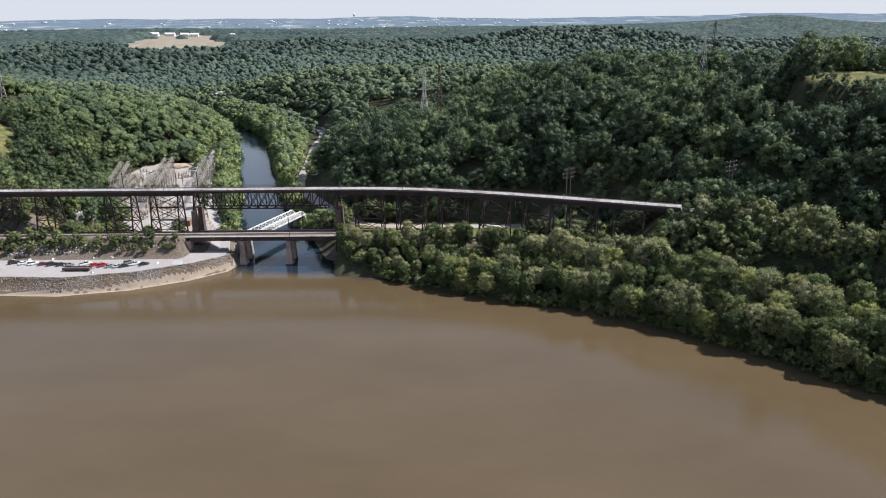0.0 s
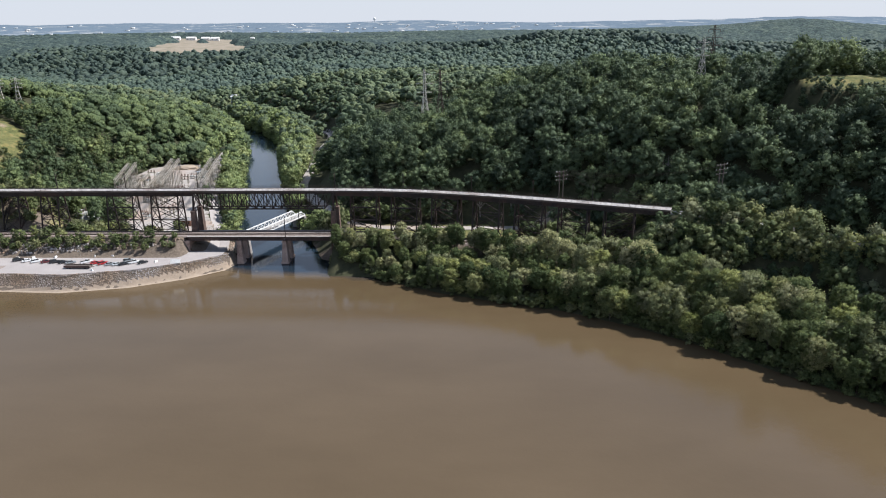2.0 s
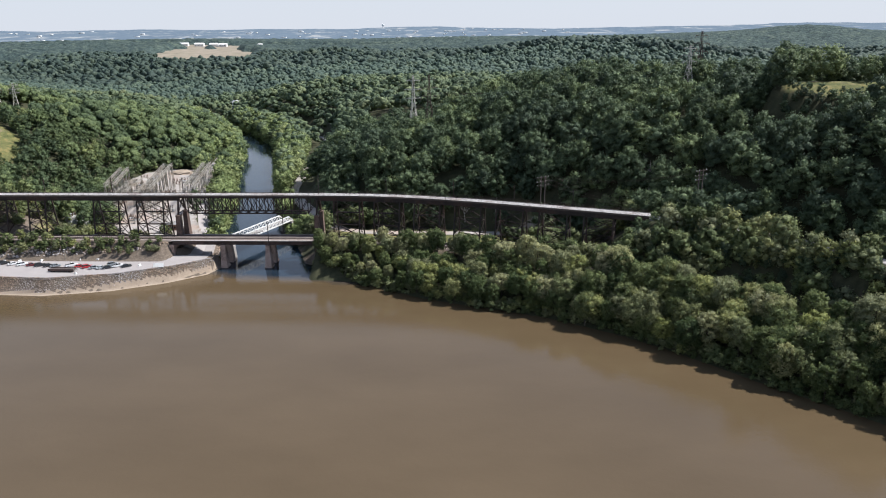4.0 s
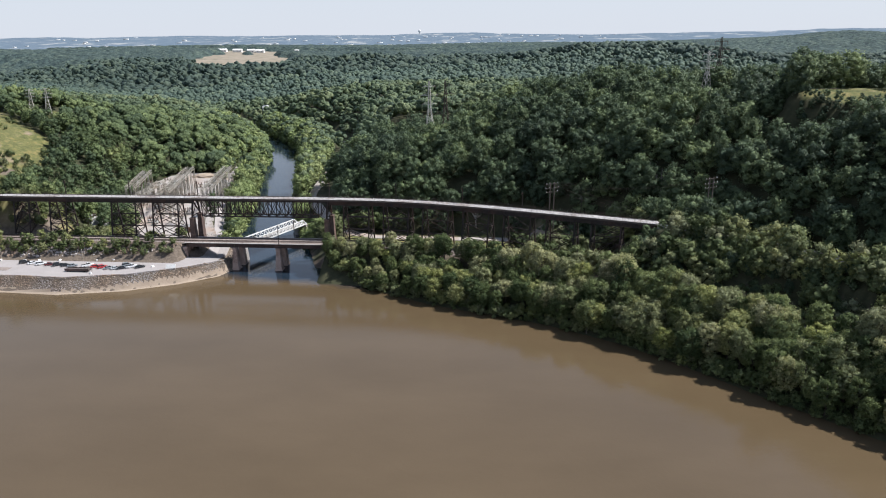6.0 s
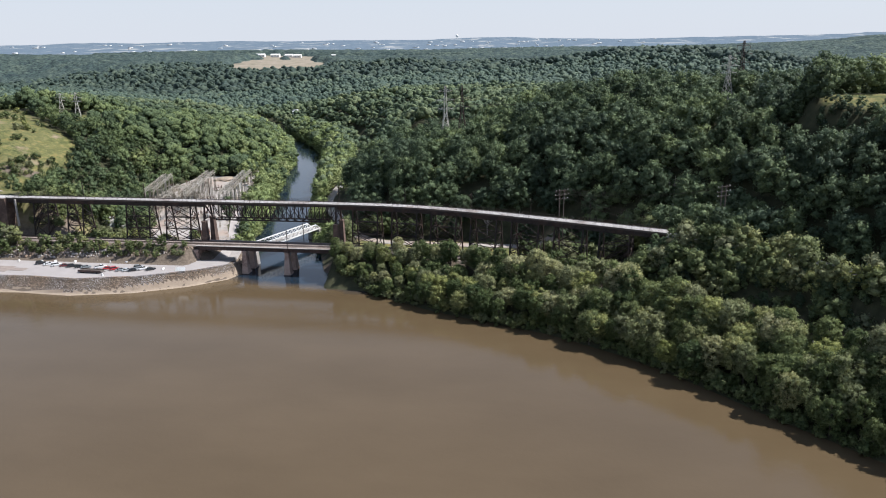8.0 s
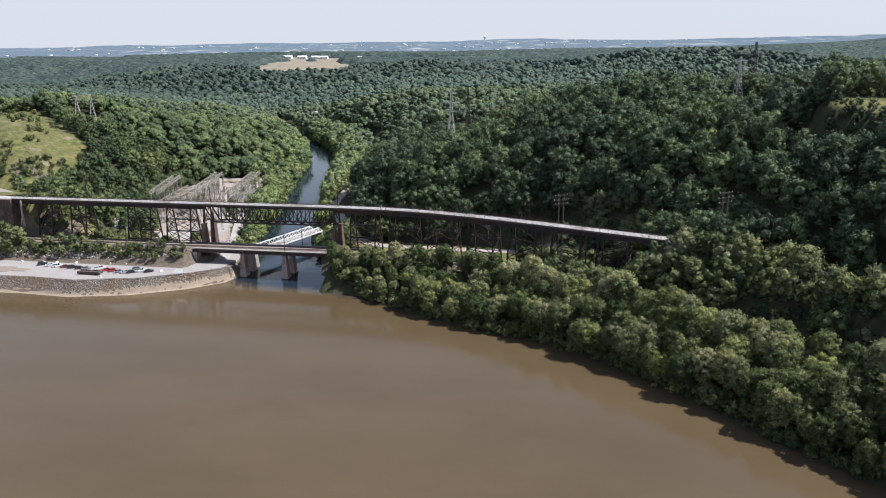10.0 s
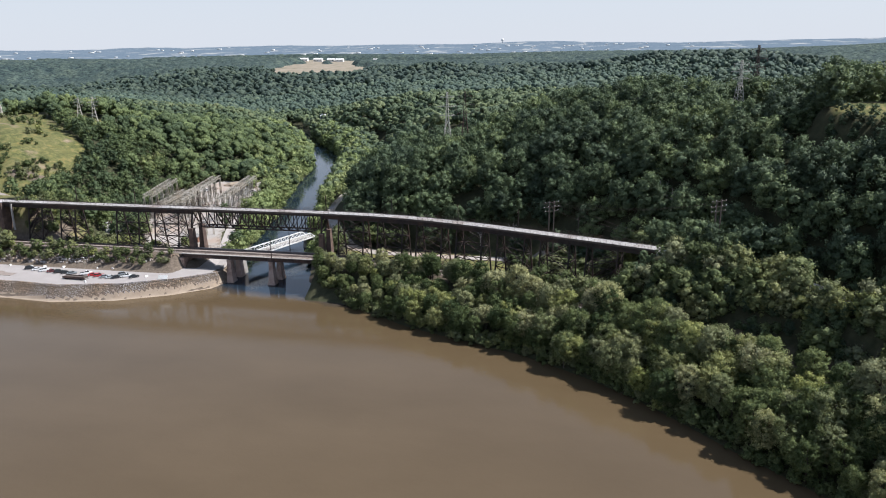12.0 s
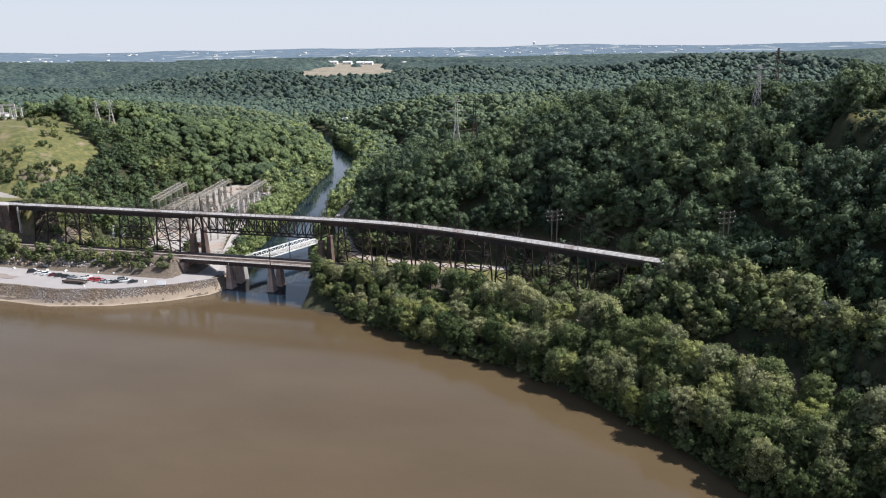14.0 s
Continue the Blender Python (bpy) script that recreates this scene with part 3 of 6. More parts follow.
# the river span: two deep lattice trusses
LOW_CHORD, HIGH_CHORD, PANELS = 23.6, DECK_Z - 1.0, 16
for a in (-2.7, 2.7):
    truss = new("truss")
    truss.parent = trestle
    bm = bmesh.new()
    beam(bm, at_deck(S_LEFT, a, HIGH_CHORD), at_deck(S_RIGHT, a, HIGH_CHORD), 0.55, 0.7)
    part("top_chord", bm, STEEL, truss)
    bm = bmesh.new()
    beam(bm, at_deck(S_LEFT + 5, a, LOW_CHORD), at_deck(S_RIGHT - 5, a, LOW_CHORD), 0.5, 0.55)
    part("bottom_chord", bm, STEEL, truss)
    pan = (S_RIGHT - S_LEFT) / PANELS
    for i in range(1, PANELS):
        s = S_LEFT + i * pan
        bar("post", at_deck(s, a, LOW_CHORD), at_deck(s, a, HIGH_CHORD), 0.36, STEEL, truss)
    for i in range(PANELS):
        s, e = S_LEFT + i * pan, S_LEFT + (i + 1) * pan
        crossed = PANELS / 2 - 4 <= i <= PANELS / 2 + 3
        if i < PANELS / 2 or crossed:
            bar("diagonal", at_deck(s, a, HIGH_CHORD), at_deck(e, a, LOW_CHORD), 0.28, STEEL, truss)
        if i >= PANELS / 2 or crossed:
            bar("diagonal", at_deck(s, a, LOW_CHORD), at_deck(e, a, HIGH_CHORD), 0.28, STEEL, truss)
for i in range(1, PANELS):
    s = S_LEFT + i * pan
    bar("floor_beam", at_deck(s, -2.7, LOW_CHORD), at_deck(s, 2.7, LOW_CHORD), 0.25, STEEL, trestle)
    bar("floor_beam", at_deck(s, -3.05, DECK_Z - 0.8), at_deck(s, 3.05, DECK_Z - 0.8), 0.35, STEEL, trestle)
    if i < PANELS - 1:
        bar("lateral_brace", at_deck(s, -2.7, LOW_CHORD), at_deck(s + pan, 2.7, LOW_CHORD), 0.2, STEEL, trestle)

# tall piers under the ends of the span: masonry shafts, steel posts above
for s in (S_LEFT - 0.3, S_RIGHT + 0.3):
    pier = new("pier")
    pier.parent = trestle
    for a in (-4.6, 4.6):
        c = at_deck(s, a, 0)
        low = min(height(c.x, c.y), 9.0) - 1.0
        bm = bmesh.new()
        frustum(bm, c.x, c.y, low, 22.6, 3.0, 4.0, 1.9, 2.5)
        frustum(bm, c.x, c.y, 22.6, 23.2, 2.2, 2.8, 2.2, 2.8)
        part("shaft", bm, TOWERSTONE, pier, "dark brown masonry shaft")
        bm = bmesh.new()
        beam(bm, (c.x, c.y, 23.2), at_deck(s, a * 0.58, HIGH_CHORD), 0.7)
        part("post", bm, STEEL, pier)
    bar("sway_brace", at_deck(s, -4.4, 23.6), at_deck(s, 2.8, HIGH_CHORD - 0.5), 0.3, STEEL, pier)
    bar("sway_brace", at_deck(s, 4.4, 23.6), at_deck(s, -2.8, HIGH_CHORD - 0.5), 0.3, STEEL, pier)
    bar("strut", at_deck(s, -4.4, 24), at_deck(s, 4.4, 24), 0.35, STEEL, pier)
    bar("strut", at_deck(s, -2.9, HIGH_CHORD), at_deck(s, 2.9, HIGH_CHORD), 0.5, STEEL, pier)

# the stone abutment at the western end
bm = bmesh.new()
frustum(bm, -220.3, 327.0, 18, DECK_Z - 0.6, 0.8, 0.8, 0.7, 0.7)
part("abutment", bm, CONCRETE, trestle, "pale concrete end post")

# old catenary poles along the far edge
pole_at = [39.5, 73.5, S_LEFT, S_RIGHT, S_RIGHT + 33, S_RIGHT + 66, S_RIGHT + 95, S_RIGHT + 122]
for s in pole_at:
    bm = bmesh.new()
    a = 3.5
    beam(bm, at_deck(s, -a, DECK_Z - 1.5), at_deck(s, -a, DECK_Z + 7.6), 0.3)
    beam(bm, at_deck(s, -a, DECK_Z + 6.9), at_deck(s, -a + 1.6, DECK_Z + 6.9), 0.14)
    part("pole", bm, STEEL, trestle, "dark steel catenary pole")

# ---- the low railway bridge ----
LOW_RAIL = 13.4
low = thing("railway_bridge", pose(0, 0, 0), "low brown plate girder railway bridge on stone piers", "bridge")
LX0, LX1 = -118.0, -48.0
for y in (317.4, 321.4, 322.6, 326.6):
    spans = [LX0, -93.6, -72.0, LX1]
    for x0, x1 in zip(spans, spans[1:]):
        bm = bmesh.new()
        box(bm, x0 + 0.1, y - 0.04, 11.2, x1 - 0.1, y + 0.04, 12.9)
        box(bm, x0 + 0.1, y - 0.25, 11.0, x1 - 0.1, y + 0.25, 11.2)
        box(bm, x0 + 0.1, y - 0.25, 12.9, x1 - 0.1, y + 0.25, 13.05)
        for i in range(int((x1 - x0) / 1.6) + 1):
            x = x0 + 0.4 + i * 1.6
            if x < x1 - 0.2:
                box(bm, x - 0.05, y - 0.2, 11.2, x + 0.05, y + 0.2, 12.9)
        part("girder", bm, STEEL_LOW, low)
for x0, x1 in ((LX0, -93.6), (-93.6, -72.0), (-72.0, LX1)):
    bm = bmesh.new()
    box(bm, x0, 316.1, 13.06, x1 - 0.02, 317.2, 13.3)
    part("walkway", bm, CONCRETE, low, "pale grey concrete edge walkway")
    bm = bmesh.new()
    box(bm, x0, 317.25, 13.06, x1 - 0.02, 327.6, 13.28)
    part("trough", bm, BALLAST, low)
rl = bmesh.new()
for i in range(36):
    x = LX0 + 1 + i * 2.0
    beam(rl, (x, 316.2, 13.3), (x, 316.2, 14.4), 0.07)
    beam(rl, (x, 327.6, 13.28), (x, 327.6, 14.4), 0.07)
for y in (316.2, 327.6):
    for up in (13.85, 14.4):
        beam(rl, (LX0, y, up), (LX1, y, up), 0.06)
part("railing", rl, STEEL_LOW, low)
for x in (-93.4, -72.0):
    for y0, y1 in ((315.8, 319.4), (324.4, 328.0)):
        bm = bmesh.new()
        c = (y0 + y1) / 2
        frustum(bm, x, c, -2.5, 0.8, 3.8, 4.6, 3.6, 4.4)
        frustum(bm, x, c, 0.8, 10.3, 3.1, 3.9, 1.8, 2.6)
        frustum(bm, x, c, 10.3, 11.0, 2.2, 3.0, 2.2, 3.0)
        part("pier", bm, PIERSTONE, low, "tapered brown stone pier with pale base")
for x0, x1 in ((-121.5, -117.0), (-49.0, -43.0)):
    bm = bmesh.new()
    box(bm, x0, 316.2, 1.0, x1, 328.2, 11.0)
    part("abutment", bm, PIERSTONE, low, "dark stained masonry abutment")
bm = bmesh.new()
beam(bm, (-71.0, 315.8, 12.5), (-71.0, 315.8, 22.6), 0.28)
part("pole", bm, STEEL, low, "dark steel pole")
bm = bmesh.new()
beam(bm, (-67.0, 328.0, 12.5), (-67.0, 328.0, 22.8), 0.28)
part("pole", bm, STEEL, low, "dark steel pole")

# tracks: ballast bed, sleepers and rails on both sides of the low bridge and over it
track = thing("railway_track", pose(0, 0, 0), "two rusty railway tracks on brown ballast", "railway", kind="structure")
for poly in ([p for p in RAIL if p[0] < LX0] + [(LX0, 322)], [(LX1, 322)] + [p for p in RAIL if p[0] > LX1]):
    bm = bmesh.new()
    sweep(bm, [(*p, 0) for p in poly], [(-5.0, 12.6), (5.0, 12.6), (4.3, 13.2), (-4.3, 13.2)])
    part("ballast_bed", bm, BALLAST, track)
for off in (-2.9, -1.45, 1.45, 2.9):
    bm = bmesh.new()
    sweep(bm, [(*p, 0) for p in RAIL if -330 < p[0] < 220], [(off - 0.09, 13.3), (off + 0.09, 13.3), (off + 0.09, 13.55), (off - 0.09, 13.55)])
    part("rail", bm, RAILSTEEL, track)
bm = bmesh.new()
for i in range(int(length(RAIL) / 1.0)):
    (x, y), (dx, dy) = along(RAIL, i * 1.0)
    if -260 < x < 190:
        for c in (-2.17, 2.17):
            m = Vector((x + dy * c, y - dx * c, 13.26))
            beam(bm, m - Vector((dy, -dx, 0)) * 1.3, m + Vector((dy, -dx, 0)) * 1.3, 0.26, 0.16)
tagged(part("sleepers", bm, TIMBER, track), kind="stuff")

# ---- trees ----
ICO = bmesh.new()
bmesh.ops.create_icosphere(ICO, subdivisions=1, radius=1)
ICO_V = np.array([v.co[:] for v in ICO.verts])
ICO_F = np.array([[v.index for v in f.verts] for f in ICO.faces])
ICO.free()


def unit(v):
    return v / np.linalg.norm(v, axis=1)[:, None]


def crown_arrays(seed, lobes, cards, leaf, width, low, top, core=0.80, fluff=0.0, swell=1.0):
    """A domed crown of lobes, each a rounded core with small leaf clumps all over it.
    Returns points, triangles and the soft normals of the leaf mass."""
    rng = np.random.default_rng(seed)
    V, F, N = [], [], []
    k = 0
    mid, half = (low + top) / 2, (top - low) / 2
    heart = np.array([0, 0, mid - 0.25 * half])
    for i in range(lobes):
        a = 2.399963 * i + rng.uniform(-0.4, 0.4)
        u = -0.75 + 1.7 * (i + 0.5) / lobes + rng.uniform(-0.1, 0.1)
        ring = math.sqrt(max(0.05, 1 - u * u * 0.85))
        r = swell * width * rng.uniform(0.28, 0.52) * (1.0 if lobes < 10 else 0.82 if lobes < 14 else 0.70)
        reach = (width - r * 0.8) * ring * rng.uniform(0.72, 1.08)
        c = np.array([math.cos(a) * reach, math.sin(a) * reach, mid + u * (half - r * 0.55)])
        tall = rng.uniform(0.72, 0.95)
        if core:
            wob = rng.uniform(0.76, 1.2, len(ICO_V))[:, None]
            V.append(ICO_V * wob * r * core * np.array([1, 1, tall]) + c)
            N.append(unit(ICO_V + 0.6 * unit(V[-1] - heart) + 0.45 * rng.normal(size=ICO_V.shape)))
            F.append(ICO_F + k)
            k += len(ICO_V)
        if not cards:
            continue
        n = rng.normal(size=(cards, 3))
        n[:, 2] = n[:, 2] * 0.9 + 0.3
        n = unit(n)
        p = c + n * r * np.array([1, 1, tall]) * rng.uniform(0.80 - 0.12 * fluff, 1.12 + 0.14 * fluff, cards)[:, None]
        q = unit(n + rng.normal(size=(cards, 3)) * (0.34 + 0.25 * fluff))
        e1 = unit(np.cross(q, rng.normal(size=(cards, 3))))
        e2 = np.cross(q, e1)
        s = leaf * rng.uniform(0.6, 1.3, cards)[:, None]
        tip = rng.uniform(-0.35, 0.35, (cards, 3))
        V.append(np.stack([p + (e1 * math.cos(g) + e2 * math.sin(g)) * s * (1 + tip[:, j:j + 1]) for j, g in enumerate((0.0, 2.1, 4.2))], 1).reshape(-1, 3))
        N.append(np.repeat(unit(0.6 * n + 0.45 * unit(p - heart) + 0.6 * q), 3, axis=0))
        F.append(k + np.arange(cards * 3).reshape(-1, 3))
        k += cards * 3
    return np.concatenate(V), np.concatenate(F), np.concatenate(N)


def trunk_mesh(name, seed, tall, width, limbs, mat):
    rng = random.Random(seed)
    bm = bmesh.new()

    def limb(a, b, r0, r1, n=6):
        a, b = Vector(a), Vector(b)
        d = (b - a).normalized()
        s = d.cross(Vector((0.3, 0.2, 1))).normalized()
        t = d.cross(s)
        r = [[bm.verts.new(p + (s * math.cos(6.283 * i / n) + t * math.sin(6.283 * i / n)) * rad) for i in range(n)] for p, rad in ((a, r0), (b, r1))]
        for i in range(n):
            bm.faces.new((r[0][i], r[0][(i + 1) % n], r[1][(i + 1) % n], r[1][i]))
        bm.faces.new(r[1])

    knee = (rng.uniform(-0.3, 0.3), rng.uniform(-0.3, 0.3), tall * 0.45)
    limb((0, 0, -1.2), knee, 0.30, 0.20)
    limb(knee, (rng.uniform(-0.8, 0.8), rng.uniform(-0.8, 0.8), tall * 0.92), 0.20, 0.06)
    for i in range(limbs):
        a = 2.4 * i + rng.uniform(-0.4, 0.4)
        u = rng.uniform(0.3, 0.62)
        limb((knee[0] * u, knee[1] * u, tall * u), (math.cos(a) * width * 0.75, math.sin(a) * width * 0.75, tall * min(0.95, u + rng.uniform(0.12, 0.35))), 0.12, 0.035, 5)
    me = bpy.data.meshes.new(name)
    bm.to_mesh(me)
    bm.free()
    me.materials.append(mat)
    return me


def scatter(x0, x1, y0, y1, step, keep, seed):
    """Points on a jittered grid of that step, where keep(x, y) holds."""
    rng = np.random.default_rng(seed)
    X, Y = np.meshgrid(np.arange(x0, x1, step), np.arange(y0, y1, step * 0.87))
    X = X + (np.arange(X.shape[0]) % 2)[:, None] * step / 2
    X, Y = X.ravel() + rng.uniform(-0.44, 0.44, X.size) * step, Y.ravel() + rng.uniform(-0.44, 0.44, Y.size) * step
    ok = keep(X, Y)
    return X[ok], Y[ok]


def woods(name, label, kinds, X, Y, low, high, seed, mat, category="woods"):
    """A wood that nobody could count, as one mesh: kinds are crowns about 12 m tall, set on the ground at X, Y."""
    rng = np.random.default_rng(seed)
    Z = ground_height(X, Y)
    which = rng.integers(0, len(kinds), len(X))
    VV, FF, TT, NN, k = [], [], [], [], 0
    stand = 0.5 + 0.5 * hills(X, Y, 150, seed + 1)
    clump = 0.5 + 0.5 * hills(X, Y, 46, seed + 2)
    tint = np.clip(0.46 * rng.random(len(X)) ** 1.2 + 0.38 * stand + 0.26 * clump - 0.05, 0, 1)
    size = rng.uniform(0, 1, len(X)) * 0.75 + 0.25 * clump
    for j, (V, F, N) in enumerate(kinds):
        idx = np.nonzero(which == j)[0]
        if not len(idx):
            continue
        ang, tall = rng.uniform(0, 6.283, len(idx)), (low + (high - low) * size[idx]) / 12.0
        wide = tall * rng.uniform(0.85, 1.2, len(idx))
        co, si = np.cos(ang)[:, None], np.sin(ang)[:, None]
        ca, sa = co * wide[:, None], si * wide[:, None]
        P = np.stack([V[None, :, 0] * ca - V[None, :, 1] * sa + X[idx][:, None], V[None, :, 0] * sa + V[None, :, 1] * ca + Y[idx][:, None], V[None, :, 2] * tall[:, None] + Z[idx][:, None]], 2)
        VV.append(P.reshape(-1, 3))
        NN.append(np.stack([N[None, :, 0] * co - N[None, :, 1] * si, N[None, :, 0] * si + N[None, :, 1] * co, np.repeat(N[None, :, 2], len(idx), 0)], 2).reshape(-1, 3))
        FF.append((F[None] + (np.arange(len(idx)) * len(V))[:, None, None] + k).reshape(-1, 3))
        TT.append(np.repeat(tint[idx], len(V)))
        k += len(idx) * len(V)
    me = numpy_mesh(name, np.concatenate(VV), None, mat, np.concatenate(TT), np.concatenate(FF), np.concatenate(NN))
    return tagged(new(name, me), label, category, kind="stuff")


NEAR_KINDS = [crown_arrays(11 + i, 44, 92, 0.26, w, lo, 12.0, 0.62, 2.6, 0.88) for i, (w, lo) in enumerate(((4.0, 2.2), (4.6, 1.6), (3.4, 1.2), (5.0, 2.6), (3.8, 0.8)))]
HILL_KINDS = [crown_arrays(31 + i, 18, 60, 0.34, w, 0.8, 12.0, 0.70, 2.0, 1.2) for i, w in enumerate((4.1, 4.9, 4.5, 3.7, 5.3))]
LITE_KINDS = [crown_arrays(41 + i, 12, 40, 0.42, w, 0.8, 12.0, 0.72, 2.0, 1.2) for i, w in enumerate((4.2, 5.0, 4.5, 3.8))]
MID_KINDS = [crown_arrays(51 + i, 7, 14, 0.62, w, 1.6, 12.0, 0.88, 1.2, 1.3) for i, w in enumerate((4.8, 5.6, 4.2, 5.2))]
UPLAND_KINDS = [crown_arrays(61 + i, 4, 6, 0.8, w, 2.6, 12.0, 0.96, 1.0, 1.35) for i, w in enumerate((4.8, 5.8, 4.2, 5.2))]
BUSH_KINDS = [crown_arrays(71 + i, 6, 48, 0.95, w, -0.8, 12.0, 0.70, 2.2, 1.1) for i, w in enumerate((6.0, 7.0, 5.2))]


def free_of_works(x, y):
    """Where trees may stand: clear of tracks, trestle, roads, yard and cut meadows."""
    ok = offset(x, y, RAIL)[0] > 6.0
    ok &= ~((offset(x, y, TRESTLE)[0] < 9.5) & (x < 92))
    ok &= offset(x, y, TRAIL_END)[0] > 4.5
    ok &= offset(x, y, YARD_ROAD)[0] > 5.0
    ok &= offset(x, y, HILL_ROAD)[0] > np.where((y > 405) & (x > np.interp(y, [400, 450, 514, 590, 664], [-70, -92, -98, -106, -112])), 13.0, 4.5)
    ok &= ~inside_yard(x, y)
    ok &= ~meadow(x, y)
    ok &= ~((x > -125) & (x < -62) & (y < 345))
    ok &= ~((x < -92) & (y < 317))
    return ok


# the trees on the near shore, each one a tree of its own
def near_bank(x, y):
    d, main, trib = inland(x, y)
    _, s = offset(x, y, RAIL)
    return (main > 0.2) & (s > 0) & (x > -53) & (x < 175) & (offset(x, y, RAIL)[0] > np.where(x < 60, 6.5, np.where((x > 100) & (x < 140), 6.4, 4.6)))


tree_meshes = []
for i, (V, F, N) in enumerate(NEAR_KINDS):
    crown = numpy_mesh("crown", V, None, LEAF, None, F, N)
    tree_meshes.append((crown, trunk_mesh("trunk", 90 + i, 11.0, 4.0, 7, BARK)))


def plant(name, x, y, tall, wide, kind, turn, label, group):
    z = height(x, y)
    ob = thing(name, pose(x, y, z, 0, 0, turn) @ Matrix.Diagonal((wide / 12, wide / 12, tall / 12, 1)), label, "tree", group)
    for nm, me in zip(("crown", "trunk"), tree_meshes[kind]):
        p = new(nm, me)
        p.parent = ob
    return ob


bx, by = scatter(-60, 190, 120, 330, 5.3, near_bank, 5)
order = np.argsort(by - 0.4 * bx)[:300]
bank_rng = random.Random(7)
for i in order:
    x, y = float(bx[i]), float(by[i])
    edge = float(inland(np.array([x]), np.array([y]))[1][0])
    tall = bank_rng.uniform(9, 14) * (0.98 if x > 70 else 0.60 + 0.0035 * max(0.0, x + 40)) + min(edge, 20) * 0.08
    plant("tree", x, y, tall, tall * bank_rng.uniform(0.95, 1.2), bank_rng.randrange(5), bank_rng.uniform(0, 360), "leafy green broadleaf tree on the wooded river bank", "trees on the river bank")

# woods
def ridge_front(x, y):
    return (np.hypot((x - 182) / 28, (y - 316) / 17) < 1) | (np.hypot((x - 143) / 14, (y - 385) / 26) < 1)


def hill_woods(x, y):
    df, sf = offset(x, y, FOOT)
    up = np.where(sf < 0, df, -df)
    return (up > -6) & (up < 125) & (y < 480) & (x > -95) & (x < 30 + 0.62 * y) & free_of_works(x, y) & (inland(x, y)[0] > 3) & ~ridge_front(x, y)


hx, hy = scatter(-100, 330, 60, 480, 8.6, hill_woods, 15)
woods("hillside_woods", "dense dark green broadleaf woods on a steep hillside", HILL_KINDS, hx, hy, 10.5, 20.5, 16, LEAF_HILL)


yx, yy = scatter(110, 220, 285, 420, 3.5, lambda x, y: ridge_front(x, y) & ~meadow(x, y), 17)
woods("ridge_scrub", "low young trees below a field on the ridge", LITE_KINDS, yx, yy, 3.0, 6.5, 18, LEAF_HILL)


def flat_woods(x, y):
    df, sf = offset(x, y, FOOT)
    up = np.where(sf < 0, df, -df)
    r, s = offset(x, y, RAIL)
    return (up <= -6) & free_of_works(x, y) & (inland(x, y)[0] > 1.0) & (y < 480) & ~((x > 66) & (x < 102) & (y < 302) & (offset(x, y, TRESTLE)[0] < 13)) & ((x > -62) & ((s < 0) | (y > 330)))


fx, fy = scatter(-140, 240, 100, 480, 5.6, flat_woods, 25)
woods("streamside_woods", "bright green trees on the flat below the hill", LITE_KINDS, fx, fy, 8.0, 13.0, 26, LEAF_WOODS)


def left_woods(x, y):
    dr, sr = offset(x, y, RIVER)
    return (x < -60) & (y > np.where((x > -232) & (x < -140), 349 + 5 * hills(x, y, 36, 33), 335)) & (np.hypot(x - 40, y - 5) < 1150) & (sr < 0) & free_of_works(x, y) & (inland(x, y)[0] > 1.5) & (x > 20 - y * 0.98)


lx, ly = scatter(-800, -60, 335, 500, 7.6, lambda x, y: left_woods(x, y) & (x > -330) & ~((x < -240) & (y < 372)), 35)
woods("valley_woods", "green broadleaf woods on the valley side", LITE_KINDS, lx, ly, 6.0, 16.0, 36, LEAF_MID)
lx, ly = scatter(-1000, -60, 335, 1150, 9.0, lambda x, y: left_woods(x, y) & ~((x > -330) & (y < 500)) & (y > 372), 37)
near = ly < 720
woods("far_valley_woods", "green broadleaf woods further up the valley", MID_KINDS, lx[near], ly[near], 6.5, 18.5, 38, LEAF_MID)
woods("valley_head_woods", "green broadleaf woods at the head of the valley", UPLAND_KINDS, lx[~near], ly[~near], 6.5, 18.5, 39, LEAF_UPLAND)


def right_woods(x, y):
    dr, sr = offset(x, y, RIVER)
    return (sr > 0) & (y > 480) & (np.hypot(x - 40, y - 5) < 1150) & (x < 30 + y * 0.62) & ((x < 40) | (y > 860)) & ((x < -60) | (y > 580)) & free_of_works(x, y) & (inland(x, y)[0] > 1.5)


rx, ry = scatter(-560, 740, 480, 1150, 10.0, right_woods, 45)
woods("upland_woods", "broadleaf woods on rolling upland", UPLAND_KINDS, rx, ry, 6.5, 18.5, 46, LEAF_UPLAND)

# bushes on the railway bank above the car park
def bank_bushes(x, y):
    return (y > 310.4) & (y < 316.2) & (x < -122)


ux, uy = scatter(-330, -116, 308, 319, 3.0, bank_bushes, 55)
woods("bank_bushes", "dark green bushes on the railway embankment", BUSH_KINDS, ux, uy, 1.6, 3.6, 56, LEAF_WOODS, "bushes")


# low growth that hangs over the water's edge
def edge_bushes(x, y):
    d, main, trib = inland(x, y)
    return ((main > -0.8) & (main < 3.8) & (x > -57) & (x < 180)) | ((d > -1.0) & (d < 7) & (x > -58) & (x < -42) & (y > 296) & (y < 327))


ex, ey = scatter(-60, 190, 130, 320, 2.7, edge_bushes, 57)
woods("shore_bushes", "low dark bushes hanging over the water's edge", BUSH_KINDS, ex, ey, 2.6, 5.6, 58, LEAF_WOODS, "bushes")


